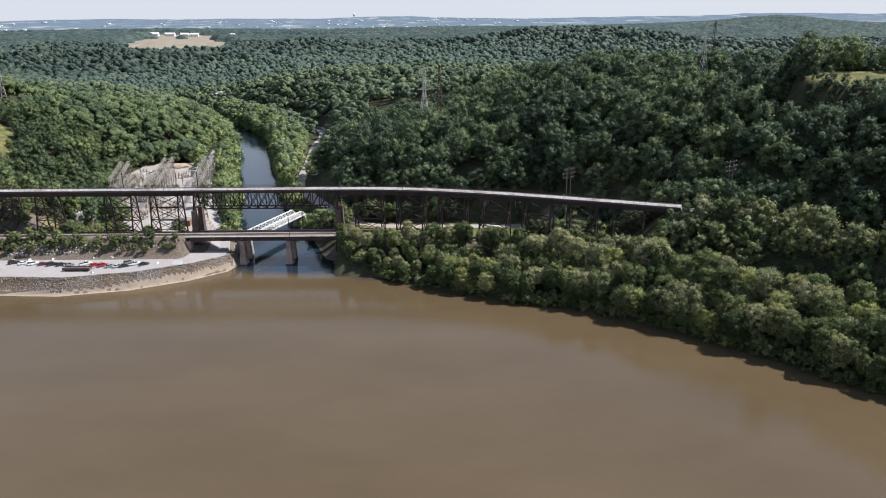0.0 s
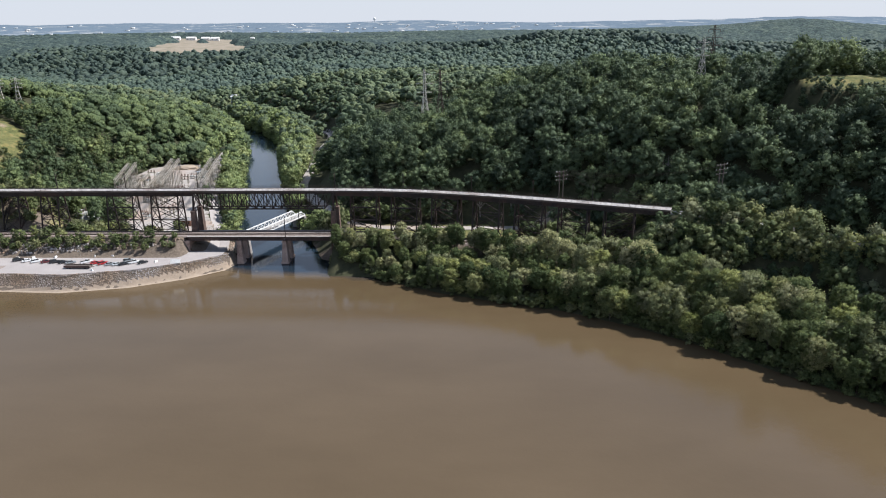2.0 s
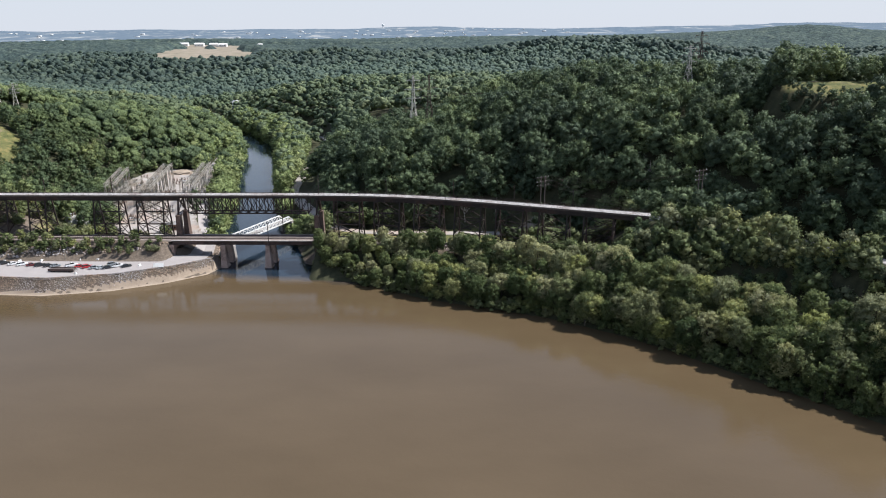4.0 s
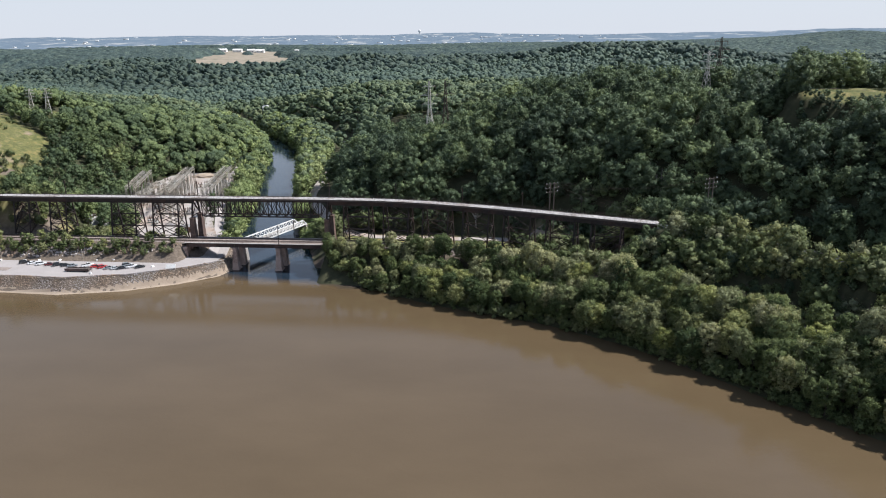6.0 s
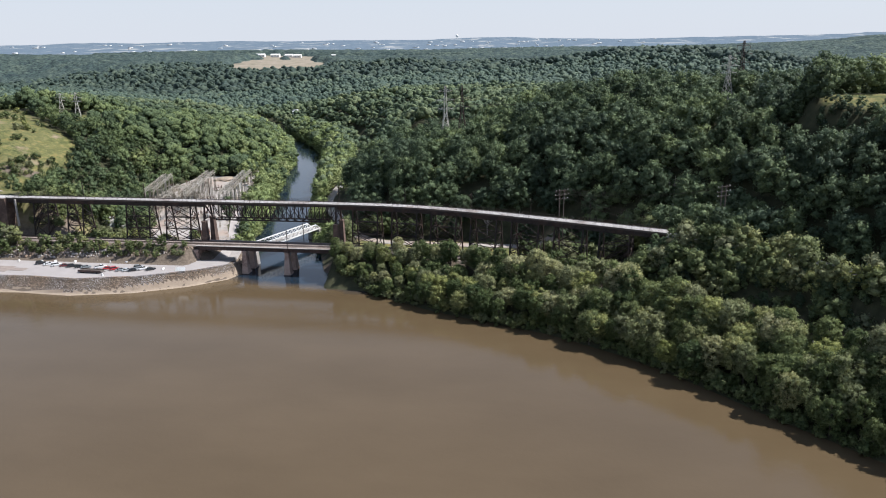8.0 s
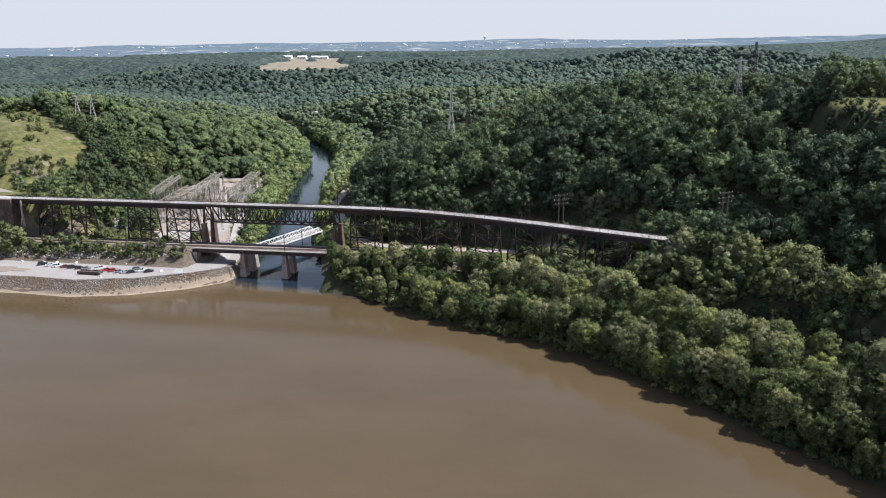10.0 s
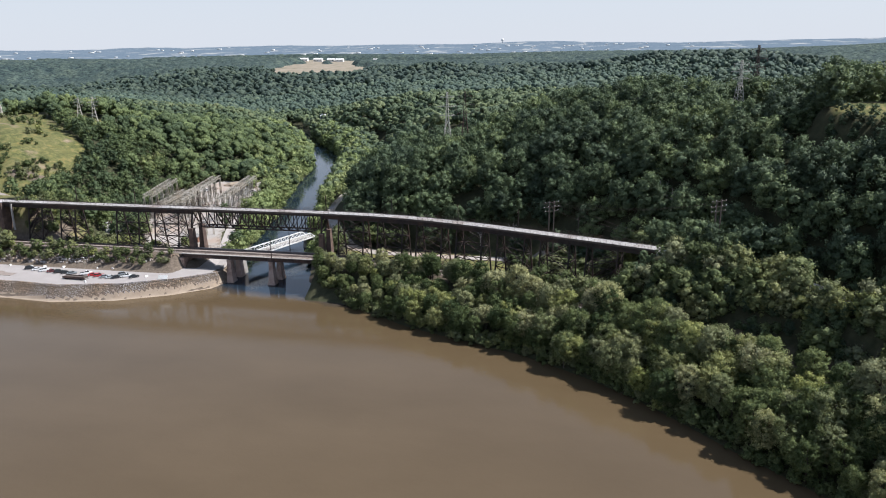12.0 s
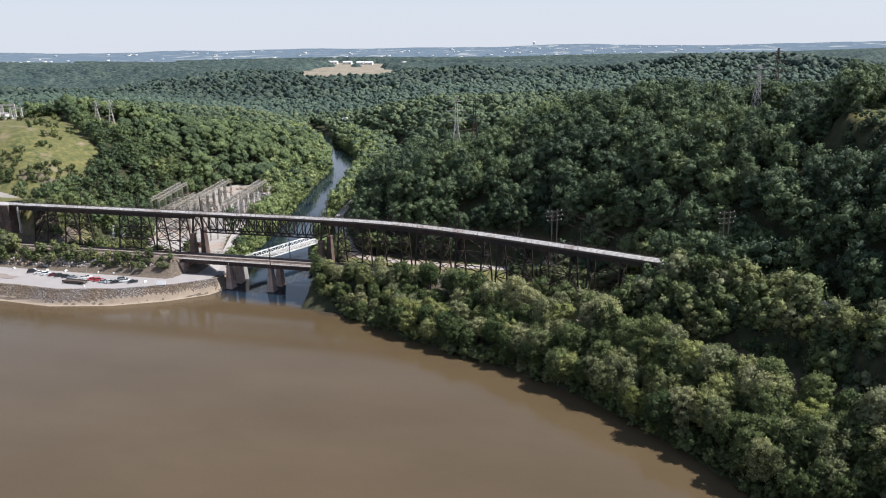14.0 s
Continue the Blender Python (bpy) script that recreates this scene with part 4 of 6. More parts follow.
def scrub(x, y):
    return meadow(x, y) & (x < -200) & ~((x > -312) & (x < -238) & (y > 340) & (y < 374)) & (np.hypot(x + 404, y - 508) > 24) & (hills(x, y, 30, 71) > 0.30 - 0.85 * (1 - smooth(372, 432, y)))


sx, sy = scatter(-460, -210, 340, 530, 5.2, scrub, 59)
woods("hillside_scrub", "scattered green scrub on a grassy slope", BUSH_KINDS, sx, sy, 1.2, 5.2, 60, LEAF_WOODS, "bushes")


# bushes and small trees between the tracks and the trestle, and round its western towers
def trackside(x, y):
    return (y > 327.5) & (y < np.where(x < -170, 358, 346)) & (x > -222) & (x < -128) & (hills(x, y, 28, 81) > np.where(x < -185, -0.2, 0.08)) & (offset(x, y, RAIL)[0] > 8.5)


tx, ty = scatter(-225, -126, 326, 358, 4.2, trackside, 82)
woods("trackside_bushes", "green bushes round the feet of the trestle", BUSH_KINDS, tx, ty, 2.4, 6.5, 83, LEAF_WOODS, "bushes")
tx, ty = scatter(-222, -134, 310.5, 315.5, 4.6, lambda x, y: hills(x, y, 40, 84) > -0.75, 85)
woods("embankment_trees", "small green trees on the railway embankment", LITE_KINDS, tx, ty, 3.4, 6.6, 86, LEAF_WOODS)
tx, ty = scatter(-330, -214, 309.0, 316.5, 6.0, lambda x, y: x < -214, 185)
woods("embankment_grove", "tall leafy trees where the railway leaves the river", LITE_KINDS, tx, ty, 8.5, 14.5, 186, LEAF_WOODS)


# bright trees that crowd both banks of the tributary
def riverside(x, y):
    d, main, trib = inland(x, y)
    ok = (trib > 0.2) & (trib < 10 + 16 * smooth(420, 500, y)) & (y > 352) & (y < 860) & (main > 8) & (offset(x, y, YARD_ROAD)[0] > 5.5) & (offset(x, y, HILL_ROAD)[0] > 4.5)
    return ok & ~((x > -108) & (x < -66) & (y < 392))


tx, ty = scatter(-300, -50, 350, 860, 7.6, riverside, 87)
woods("riverside_trees", "bright green trees along the tributary banks", LITE_KINDS, tx, ty, 9.0, 16.5, 88, LEAF_RIVER)
tx, ty = scatter(-300, -50, 350, 860, 3.8, lambda x, y: (inland(x, y)[2] > -1.2) & (inland(x, y)[2] < 4.5) & (inland(x, y)[1] > 8) & (offset(x, y, YARD_ROAD)[0] > 5) & (offset(x, y, HILL_ROAD)[0] > 4.5), 187)
woods("waterside_bushes", "bright green bushes hanging over the tributary", BUSH_KINDS, tx, ty, 3.0, 6.5, 188, LEAF_RIVER, "bushes")
tx, ty = scatter(-118, -100, 346, 362, 4.0, lambda x, y: blob(x, y, -110, 353, 7, 5, 30), 89)
woods("bank_thicket", "rounded bright green thicket by the river mouth", BUSH_KINDS, tx, ty, 5.0, 8.0, 90, LEAF_RIVER, "bushes")
tx, ty = scatter(88, 150, 250, 296, 5.0, lambda x, y: (offset(x, y, TRAIL_END)[0] > 4.0) & (offset(x, y, TRAIL_END)[0] < 12) & (offset(x, y, RAIL)[0] > 8) & (y < 296), 91)
woods("trailside_trees", "leafy trees crowding the end of the trestle", LITE_KINDS, tx, ty, 3.0, 6.0, 92, LEAF_HILL)


def cutting_side(x, y):
    r, s = offset(x, y, RAIL)
    return (s < 0) & (r > 6.2) & (r < 24) & (x > 66) & (x < 180) & (offset(x, y, TRAIL_END)[0] > 5.0) & ((offset(x, y, TRESTLE)[0] > 11) | (x > 103))


tx, ty = scatter(60, 185, 170, 300, 5.6, cutting_side, 93)
woods("cutting_trees", "leafy trees on the slope above the railway", HILL_KINDS, tx, ty, 4.5, 8.6, 94, LEAF_HILL)

tx, ty = scatter(96, 185, 170, 290, 3.4, lambda x, y: (offset(x, y, RAIL)[1] < 0) & (offset(x, y, RAIL)[0] > 5.4) & (offset(x, y, RAIL)[0] < 30) & (offset(x, y, TRAIL_END)[0] > 3.6) & (hills(x, y, 22, 95) > -0.5), 95)
woods("cutting_bushes", "dark green bushes on the railway cutting", BUSH_KINDS, tx, ty, 2.0, 4.2, 96, LEAF_HILL, "bushes")

# ---- distant canopy: the treetops of the woods beyond, down to the far farm country ----
def domes(x, y, size, seed):
    """Rounded treetops: height above the lowest leaves, from 0 to 1, and a tint for each tree."""
    cx, cy = np.floor(x / size), np.floor(y / size)
    best, tint = np.zeros(x.shape), np.zeros(x.shape)
    for ox in (-1, 0, 1):
        for oy in (-1, 0, 1):
            ix, iy = cx + ox, cy + oy
            h = np.sin(ix * 127.1 + iy * 311.7 + seed) * 43758.5453
            h1 = h - np.floor(h)
            h = np.sin(ix * 269.5 + iy * 183.3 + seed) * 43758.5453
            h2 = h - np.floor(h)
            h3 = (h1 * 7.31 + h2 * 3.77) % 1.0
            px, py = (ix + 0.15 + 0.7 * h1) * size, (iy + 0.15 + 0.7 * h2) * size
            r2 = ((x - px) ** 2 + (y - py) ** 2) / (size * (0.62 + 0.2 * h3)) ** 2
            v = np.sqrt(np.clip(1 - r2, 0, 1)) * (0.72 + 0.28 * h3)
            tint = np.where(v > best, h3, tint)
            best = np.maximum(best, v)
    return best, tint


def fields(x, y):
    """Open farmland among the far woods."""
    m = blob(x, y, -860, 2400, 420, 130, -4) | blob(x, y, -700, 1990, 150, 330, 24) | blob(x, y, -1900, 2720, 260, 90) | blob(x, y, -300, 2500, 260, 60, 4) | blob(x, y, -1900, 2100, 300, 80) | blob(x, y, -1260, 2430, 120, 50) | blob(x, y, -430, 2310, 230, 55, 3) | blob(x, y, -1520, 2330, 230, 60, 6)
    return m


az = np.radians(np.linspace(-50, 35, 560))
ring = 1105 * 1.0085 ** np.arange(0, 114)
A, D = np.meshgrid(az, ring)
cx, cy = 40 + np.sin(A) * D, 5 + np.cos(A) * D
dome, tint = domes(cx, cy, 10.0, 1.7)
dome2, tint2 = domes(cx, cy, 17.0, 4.1)
k = smooth(1300, 2300, D)
dome, tint = dome * (1 - k) + dome2 * k, tint * (1 - k) + tint2 * k
z = ground_height(cx, cy)
wet = inland(cx, cy)[0] < 4
open_land = fields(cx, cy)
for _ in range(3):
    edge = np.pad(open_land.astype(float), 1, mode='edge')
    open_land = (edge[1:-1, 1:-1] + edge[:-2, 1:-1] + edge[2:, 1:-1] + edge[1:-1, :-2] + edge[1:-1, 2:]) / 5
woody = np.clip(1.35 - 1.5 * open_land, 0, 1)
rise = 5.5 + 4.5 * smooth(1980, 2150, D)
z = np.where(woody < 0.05, z - 4.0, z + woody * (rise + 9.0 * dome * smooth(1980, 2150, D)))
z = np.where(wet, -4.0, z)
verts = np.stack([cx.ravel(), cy.ravel(), z.ravel()], 1)
n = len(az)
i = (np.arange(len(ring) - 1)[:, None] * n + np.arange(n - 1)[None]).ravel()
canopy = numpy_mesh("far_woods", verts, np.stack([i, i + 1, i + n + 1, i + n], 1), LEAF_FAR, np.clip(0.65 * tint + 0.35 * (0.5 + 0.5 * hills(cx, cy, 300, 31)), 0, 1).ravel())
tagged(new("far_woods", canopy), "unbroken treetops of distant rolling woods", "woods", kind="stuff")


# single treetops of the woods as far as they can be told apart
PAIR_KINDS = [crown_arrays(301 + i, 3, 0, 0, w, 2.5, 12.0, 1.0, 0, 1.5) for i, w in enumerate((5.4, 6.2, 4.8, 5.8))]
FAR_KINDS = [crown_arrays(311 + i, 2, 0, 0, w, 3.0, 12.0, 1.0, 0, 1.7) for i, w in enumerate((5.6, 6.4, 5.0, 6.0))]


def far_trees(x, y, lo, hi):
    d, a = np.hypot(x - 40, y - 5), np.degrees(np.arctan2(x - 40, y - 5))
    return (d > lo) & (d < hi) & (a > -49) & (a < 34) & ~fields(x, y) & (inland(x, y)[0] > 2)


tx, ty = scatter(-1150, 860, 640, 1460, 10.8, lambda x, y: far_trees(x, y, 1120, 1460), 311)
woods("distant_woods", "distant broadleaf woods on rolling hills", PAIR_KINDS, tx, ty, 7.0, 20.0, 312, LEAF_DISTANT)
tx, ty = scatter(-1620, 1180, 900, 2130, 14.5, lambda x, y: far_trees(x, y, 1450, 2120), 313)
woods("hazy_woods", "green woods far off with blue haze painted in", FAR_KINDS, tx, ty, 8.0, 23.0, 314, LEAF_HAZY)

az = np.radians(np.linspace(-56, 50, 260))
ring = np.array([2850, 2950, 3100, 3300, 3500, 3750, 4000, 4250, 4500, 4700, 4850, 4990.0])
A, D = np.meshgrid(az, ring)
cx, cy = 40 + np.sin(A) * D, 5 + np.cos(A) * D
z = plateau(cx, cy) + 9 + 3 * hills(cx, cy, 150, 77)
z = z + smooth(4300, 4850, D) * (10 + 14 * np.clip(hills(A * 900, A * 0, 260, 12), -0.5, 1))
verts = np.stack([cx.ravel(), cy.ravel(), z.ravel()], 1)
n = len(az)
i = (np.arange(len(ring) - 1)[:, None] * n + np.arange(n - 1)[None]).ravel()
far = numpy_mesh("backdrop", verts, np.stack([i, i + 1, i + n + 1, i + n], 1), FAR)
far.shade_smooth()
tagged(new("backdrop", far), "far farm country and low hills with painted blue haze", "distance", kind="structure")

# ---- roads, car park and yard ----
def drape(name, poly, width, mat, label, category, lift=0.22, level=None):
    """A road laid over the ground along a plan line, with a skirt on both sides."""
    bm = bmesh.new()
    rings = []
    L = length(poly)
    k = int(L / 3.0)
    across = [-width / 2 - 0.4, -width / 2, -width / 4, 0, width / 4, width / 2, width / 2 + 0.4]
    for i in range(k + 1):
        (x, y), (dx, dy) = along(poly, L * i / k)
        px = np.array([x + dy * a for a in across])
        py = np.array([y - dx * a for a in across])
        z = ground_height(px, py) + lift
        z[1:-1] = np.maximum(z[1:-1], np.mean(z[1:-1]))
        if level is not None:
            z[1:-1] = level
        z[0], z[-1] = z[1] - 1.2, z[-2] - 1.2
        rings.append([bm.verts.new(v) for v in zip(px, py, z)])
    for r0, r1 in zip(rings, rings[1:]):
        for j in range(len(across) - 1):
            bm.faces.new((r0[j], r0[j + 1], r1[j + 1], r1[j]))
    return tagged(part(name, bm, mat), label, category, kind="structure")


drape("yard_road", YARD_ROAD, 8.0, ASPHALT, "pale grey service road under the bridges", "road")
drape("hill_road", HILL_ROAD, 6.0, GRAVEL, "pale gravel lane at the foot of the hill", "road")
drape("trail", TRAIL_END, 5.0, DECK, "pale gravel trail past the trestle", "trail", 0.25)
WEST_TRAIL = [(-330, 331), (-280, 331), (-226, 331)]
drape("west_trail", WEST_TRAIL, 6.0, DECK, "pale gravel trail on the embankment", "trail", 0.0, DECK_Z)
bm = bmesh.new()
box(bm, -330, 326.6, 11, -226.0, 335.4, DECK_Z - 0.3)
for k in range(14):
    box(bm, -330 + k * 7.6, 326.35, 11, -329 + k * 7.6, 326.7, DECK_Z - 0.5)
tagged(part("wall_retaining", bm, TOWERSTONE), "brown masonry retaining wall carrying the trail", "wall", kind="structure")
bm = bmesh.new()
lot_rings = []
for x in np.arange(-400, -98.9, 3.0):
    y0 = float(np.interp(x, SHORE_X, SHORE_Y)) + 5.4
    y1 = float(np.interp(x, [-400, -215, -160, -130, -118, -98], [303, 307, 309.5, 311.5, 315.5, 317]))
    y1 = max(y1, y0 + 3)
    pts = [(y0 - 0.3, 5.2), (y0, 6.12), (y0 + (y1 - y0) * 0.5, 6.22), (y1, 6.12), (y1 + 0.3, 5.2)]
    lot_rings.append([bm.verts.new((x, y, z)) for y, z in pts])
for r0, r1 in zip(lot_rings, lot_rings[1:]):
    for j in range(4):
        bm.faces.new((r0[j], r0[j + 1], r1[j + 1], r1[j]))
bmesh.ops.recalc_face_normals(bm, faces=bm.faces)
tagged(part("pavement", bm, ASPHALT), "sun-bleached grey riverside car park", "car park", kind="structure")


def patch(name, x0, x1, y0, y1, step, inside, lift, mat, label, category, level=None):
    """A thin sheet of another ground over the cells where inside(x, y) holds."""
    bm = bmesh.new()
    seen = {}
    xs, ys = np.arange(x0, x1, step), np.arange(y0, y1, step)
    CX, CY = np.meshgrid(xs + step / 2, ys + step / 2)
    ok = inside(CX, CY)
    PX, PY = np.meshgrid(np.append(xs, x1), np.append(ys, y1))
    PZ = ground_height(PX, PY) + lift
    for j, i in zip(*np.nonzero(ok)):
        f = []
        for a, b in ((j, i), (j, i + 1), (j + 1, i + 1), (j + 1, i)):
            if (a, b) not in seen:
                seen[a, b] = bm.verts.new((PX[a, b], PY[a, b], PZ[a, b] if level is None else level))
            f.append(seen[a, b])
        bm.faces.new(f)
    rim = [e for e in bm.edges if e.is_boundary]
    out = bmesh.ops.extrude_edge_only(bm, edges=rim)
    for v in out["geom"]:
        if isinstance(v, bmesh.types.BMVert):
            v.co.z -= 1.5
    bmesh.ops.recalc_face_normals(bm, faces=bm.faces)
    return tagged(part(name, bm, mat), label, category, kind="structure")


patch("yard", -222, -108, 336, 520, 3.0, inside_yard, 0.0, GRAVEL, "pale gravel switchyard ground", "yard", 9.75)
patch("dirt_patch", -242, -186, 284, 304, 2.0, lambda x, y: blob(x, y, -214, 292, 24, 4.0), 0.0, BALLAST, "worn brown oval of bare dirt", "ground", 6.30)
patch("west_pad", -320, -236, 354, 386, 3.0, lambda x, y: blob(x, y, -266, 364.5, 25, 5.5, -4), 0.25, GRAVEL, "pale gravel turning area beside the trail", "ground")
patch("shore_sand", -330, -92, 262, 326, 1.0, lambda x, y: (inland(x, y)[1] > -4.0) & (inland(x, y)[1] < 0.7 + 1.2 * smooth(-150, -125, x)) & (inland(x, y)[2] > -3), 0.4, SAND, "tan sandy strip along the water's edge", "shore")

# ---- riprap and rubble ----
def stones(name, label, X, Y, low, high, seed, mat, sink=0.05):
    rng = np.random.default_rng(seed)
    Z = ground_height(X, Y)
    n, k = len(X), len(ICO_V)
    s = rng.uniform(low, high, n)[:, None, None] * rng.uniform(0.6, 1.25, (n, 1, 3))
    P = ICO_V[None] * s * rng.uniform(0.75, 1.2, (n, k, 1))
    P = P + np.stack([X, Y, Z + sink * low], 1)[:, None]
    F = (ICO_F[None] + (np.arange(n) * k)[:, None, None]).reshape(-1, 3)
    me = numpy_mesh(name, P.reshape(-1, 3), None, mat, None, F)
    return tagged(new(name, me), label, "stones", kind="stuff")


def riprap_material():
    m, n, l, p = material("broken_grey_stone", 0.95, 0.0, 0.2)
    geo = n.new("ShaderNodeNewGeometry")
    v = coords(n, l)
    c = ramp(n, l, geo.outputs["Random Per Island"], [(0.0, (0.22, 0.19, 0.17)), (0.5, (0.32, 0.285, 0.26)), (1.0, (0.43, 0.395, 0.37))])
    warm = ramp(n, l, noise_tex(n, l, v, 0.06, 4), [(0.42, (0.95, 0.97, 1.0)), (0.56, (0.95, 0.78, 0.62)), (0.7, (0.62, 0.52, 0.38))])
    c = mix(n, l, 1.0, c, warm, "MULTIPLY")
    l.new(c, p.inputs["Base Color"])
    bump(n, l, p, noise_tex(n, l, v, 3.0), 0.6, 0.1)
    return m


BROKEN = riprap_material()
rx, ry = scatter(-330, -94, 262, 325, 0.52, lambda x, y: (inland(x, y)[1] > 0.0 + 1.2 * smooth(-150, -125, x)) & (inland(x, y)[1] < 5.2) & (inland(x, y)[2] > -1), 61)
stones("riprap", "grey and tan broken riprap stone on the shore slope", rx, ry, 0.15, 0.38, 62, BROKEN)
rx, ry = scatter(-330, -117, 306, 316, 1.2, lambda x, y: (y > np.interp(x, [-330, -215, -160, -130, -118], [306, 307.5, 310, 312, 315.6])) & (y < np.interp(x, [-330, -130, -118], [313, 314, 318])), 63)
stones("rubble", "grey rubble along the foot of the railway bank", rx, ry, 0.3, 0.8, 64, BROKEN, 0.25)
rx, ry = scatter(-122, -84, 326, 352, 1.3, lambda x, y: (inland(x, y)[2] > -0.5) & (inland(x, y)[2] < 5) & (offset(x, y, YARD_ROAD)[0] > 4.6), 65)
stones("bank_stones", "grey stones on the tributary bank", rx, ry, 0.35, 0.8, 66, BROKEN)

# ---- the white truss road bridge ----
wb = thing("white_truss_bridge", pose(-99.5, 333.5, 0, 0, 0, -20.0), "low white steel pony truss road bridge", "bridge")
WL, WW = 52.0, 6.2
bm = bmesh.new()
box(bm, 0.1, 0, 6.5, WW - 0.1, WL, 7.0)
part("deck", bm, CONCRETE, wb, "pale concrete deck")
for x in (0.0, WW):
    truss = new("truss")
    truss.parent = wb
    bm = bmesh.new()
    beam(bm, (x, 3.5, 9.4), (x, WL - 3.5, 9.4), 0.45, 0.5)
    part("top_chord", bm, WHITE, truss)
    bm = bmesh.new()
    beam(bm, (x, 0, 6.75), (x, WL, 6.75), 0.4, 0.6)
    part("bottom_chord", bm, WHITE, truss)
    k = 14
    for i in range(k + 1):
        y = 3.5 + (WL - 7.0) * i / k
        bar("post", (x, y, 6.8), (x, y, 9.4), 0.26, WHITE, truss)
        if i < k:
            y1 = 3.5 + (WL - 7.0) * (i + 1) / k
            bar("diagonal", *(((x, y, 9.3), (x, y1, 6.9)) if i < k / 2 else ((x, y, 6.9), (x, y1, 9.3))), 0.22, WHITE, truss)
    bar("end_post", (x, 0, 6.8), (x, 3.5, 9.4), 0.4, WHITE, truss)
    bar("end_post", (x, WL, 6.8), (x, WL - 3.5, 9.4), 0.4, WHITE, truss)
for y in (-1.2, WL - 1.5):
    bm = bmesh.new()
    frustum(bm, WW / 2, y + 1, -2.0, 6.45, 8.4, 3.4, 7.4, 2.4)
    part("abutment", bm, CONCRETE, wb, "weathered concrete abutment")

# ---- switchyard ----
YZ = 9.75


def lattice_post(parent, x, y, z0, z1, w=1.1, stout=1.0, mat=None):
    hub = new("post")
    hub.parent = parent
    bm = bmesh.new()
    for sx, sy in ((-1, -1), (1, -1), (1, 1), (-1, 1)):
        beam(bm, (x + sx * w / 2, y + sy * w / 2, z0), (x + sx * w * 0.32, y + sy * w * 0.32, z1), 0.16 * stout)
    k = max(2, int((z1 - z0) / 1.7))
    for i in range(k):
        a, b = z0 + (z1 - z0) * i / k, z0 + (z1 - z0) * (i + 1) / k
        r = w / 2 * (1 - 0.36 * i / k)
        q = w / 2 * (1 - 0.36 * (i + 1) / k)
        s = 1 if i % 2 else -1
        beam(bm, (x - s * r, y - r, a), (x + s * q, y - q, b), 0.09 * stout)
        beam(bm, (x - s * r, y + r, a), (x + s * q, y + q, b), 0.09 * stout)
        beam(bm, (x - r, y - s * r, a), (x - q, y + s * q, b), 0.09 * stout)
        beam(bm, (x + r, y - s * r, a), (x + q, y + s * q, b), 0.09 * stout)
    part("lattice", bm, mat or GALV, hub)
    bm = bmesh.new()
    box(bm, x - w * 0.7, y - w * 0.7, z0 - 0.6, x + w * 0.7, y + w * 0.7, z0 + 0.15)
    part("footing", bm, CONCRETE, hub, "pale concrete footing")


def gantry(x0, y0, x1, y1, bays, top, label, deep=1.5):
    """A line of lattice posts that carries a long lattice beam with hanging insulators."""
    L = math.dist((x0, y0), (x1, y1))
    turn = math.degrees(math.atan2(y1 - y0, x1 - x0))
    ob = thing("substation_gantry", pose(x0, y0, YZ, 0, 0, turn), label, "power gantry", "gantries in the switchyard")
    h = top - YZ
    for i in range(bays + 1):
        for side in (-2.2, 2.2):
            lattice_post(ob, L * i / bays, side, 0, h - deep)
    for side in (-2.2, 2.2):
        bm = bmesh.new()
        for u in (h - deep, h):
            for a in (-0.5, 0.5):
                beam(bm, (-1, side + a, u), (L + 1, side + a, u), 0.2)
        n = int(L / 1.6)
        for i in range(n):
            a, b = L * i / n, L * (i + 1) / n
            up = i % 2
            for s in (-0.5, 0.5):
                beam(bm, (a, side + s, h - deep if up else h), (b, side + s, h if up else h - deep), 0.1)
            beam(bm, (a, side - 0.5, h), (b, side + 0.5, h), 0.09)
        part("lattice_beam", bm, GALV, ob)
    for i in range(bays):
        for f in (0.25, 0.5, 0.75):
            bm = bmesh.new()
            x = L * (i + f) / bays
            bar("cross_beam", (x, -2.2, h - 0.2), (x, 2.2, h - 0.2), 0.2, GALV, ob)
            for j in range(5):
                z = h - deep - 0.25 - j * 0.3
                r = 0.16
                ring = [bm.verts.new((x + r * math.cos(6.283 * t / 6), r * math.sin(6.283 * t / 6), z)) for t in range(6)]
                tip0, tip1 = bm.verts.new((x, 0, z + 0.16)), bm.verts.new((x, 0, z - 0.14))
                for t in range(6):
                    bm.faces.new((ring[t], ring[(t + 1) % 6], tip0))
                    bm.faces.new((ring[(t + 1) % 6], ring[t], tip1))
            part("insulator", bm, CERAMIC, ob)
    return ob


CERAMIC = surface("brown_glazed_ceramic", (0.10, 0.06, 0.045), (0.20, 0.13, 0.10), 2.0, 0.3)
GREYPAINT = surface("grey_equipment_paint", (0.30, 0.31, 0.30), (0.46, 0.46, 0.44), 0.6, 0.5, stain=(0.30, 0.25, 0.2))
gantry(-180, 384, -195.3, 434.6, 5, 26.4, "tall pale galvanised lattice gantry in the switchyard")
gantry(-157, 378, -176, 455.5, 7, 25.2, "long pale galvanised lattice gantry in the switchyard")
gantry(-136, 388, -151.5, 459.5, 7, 25.2, "pale galvanised lattice gantry beside the river trees")
gantry(-183, 396, -191.6, 443.6, 4, 17.8, "low galvanised lattice gantry between taller ones", 1.1)
gantry(-171, 398, -182, 443, 4, 17.0, "low galvanised lattice gantry between taller ones", 1.1)


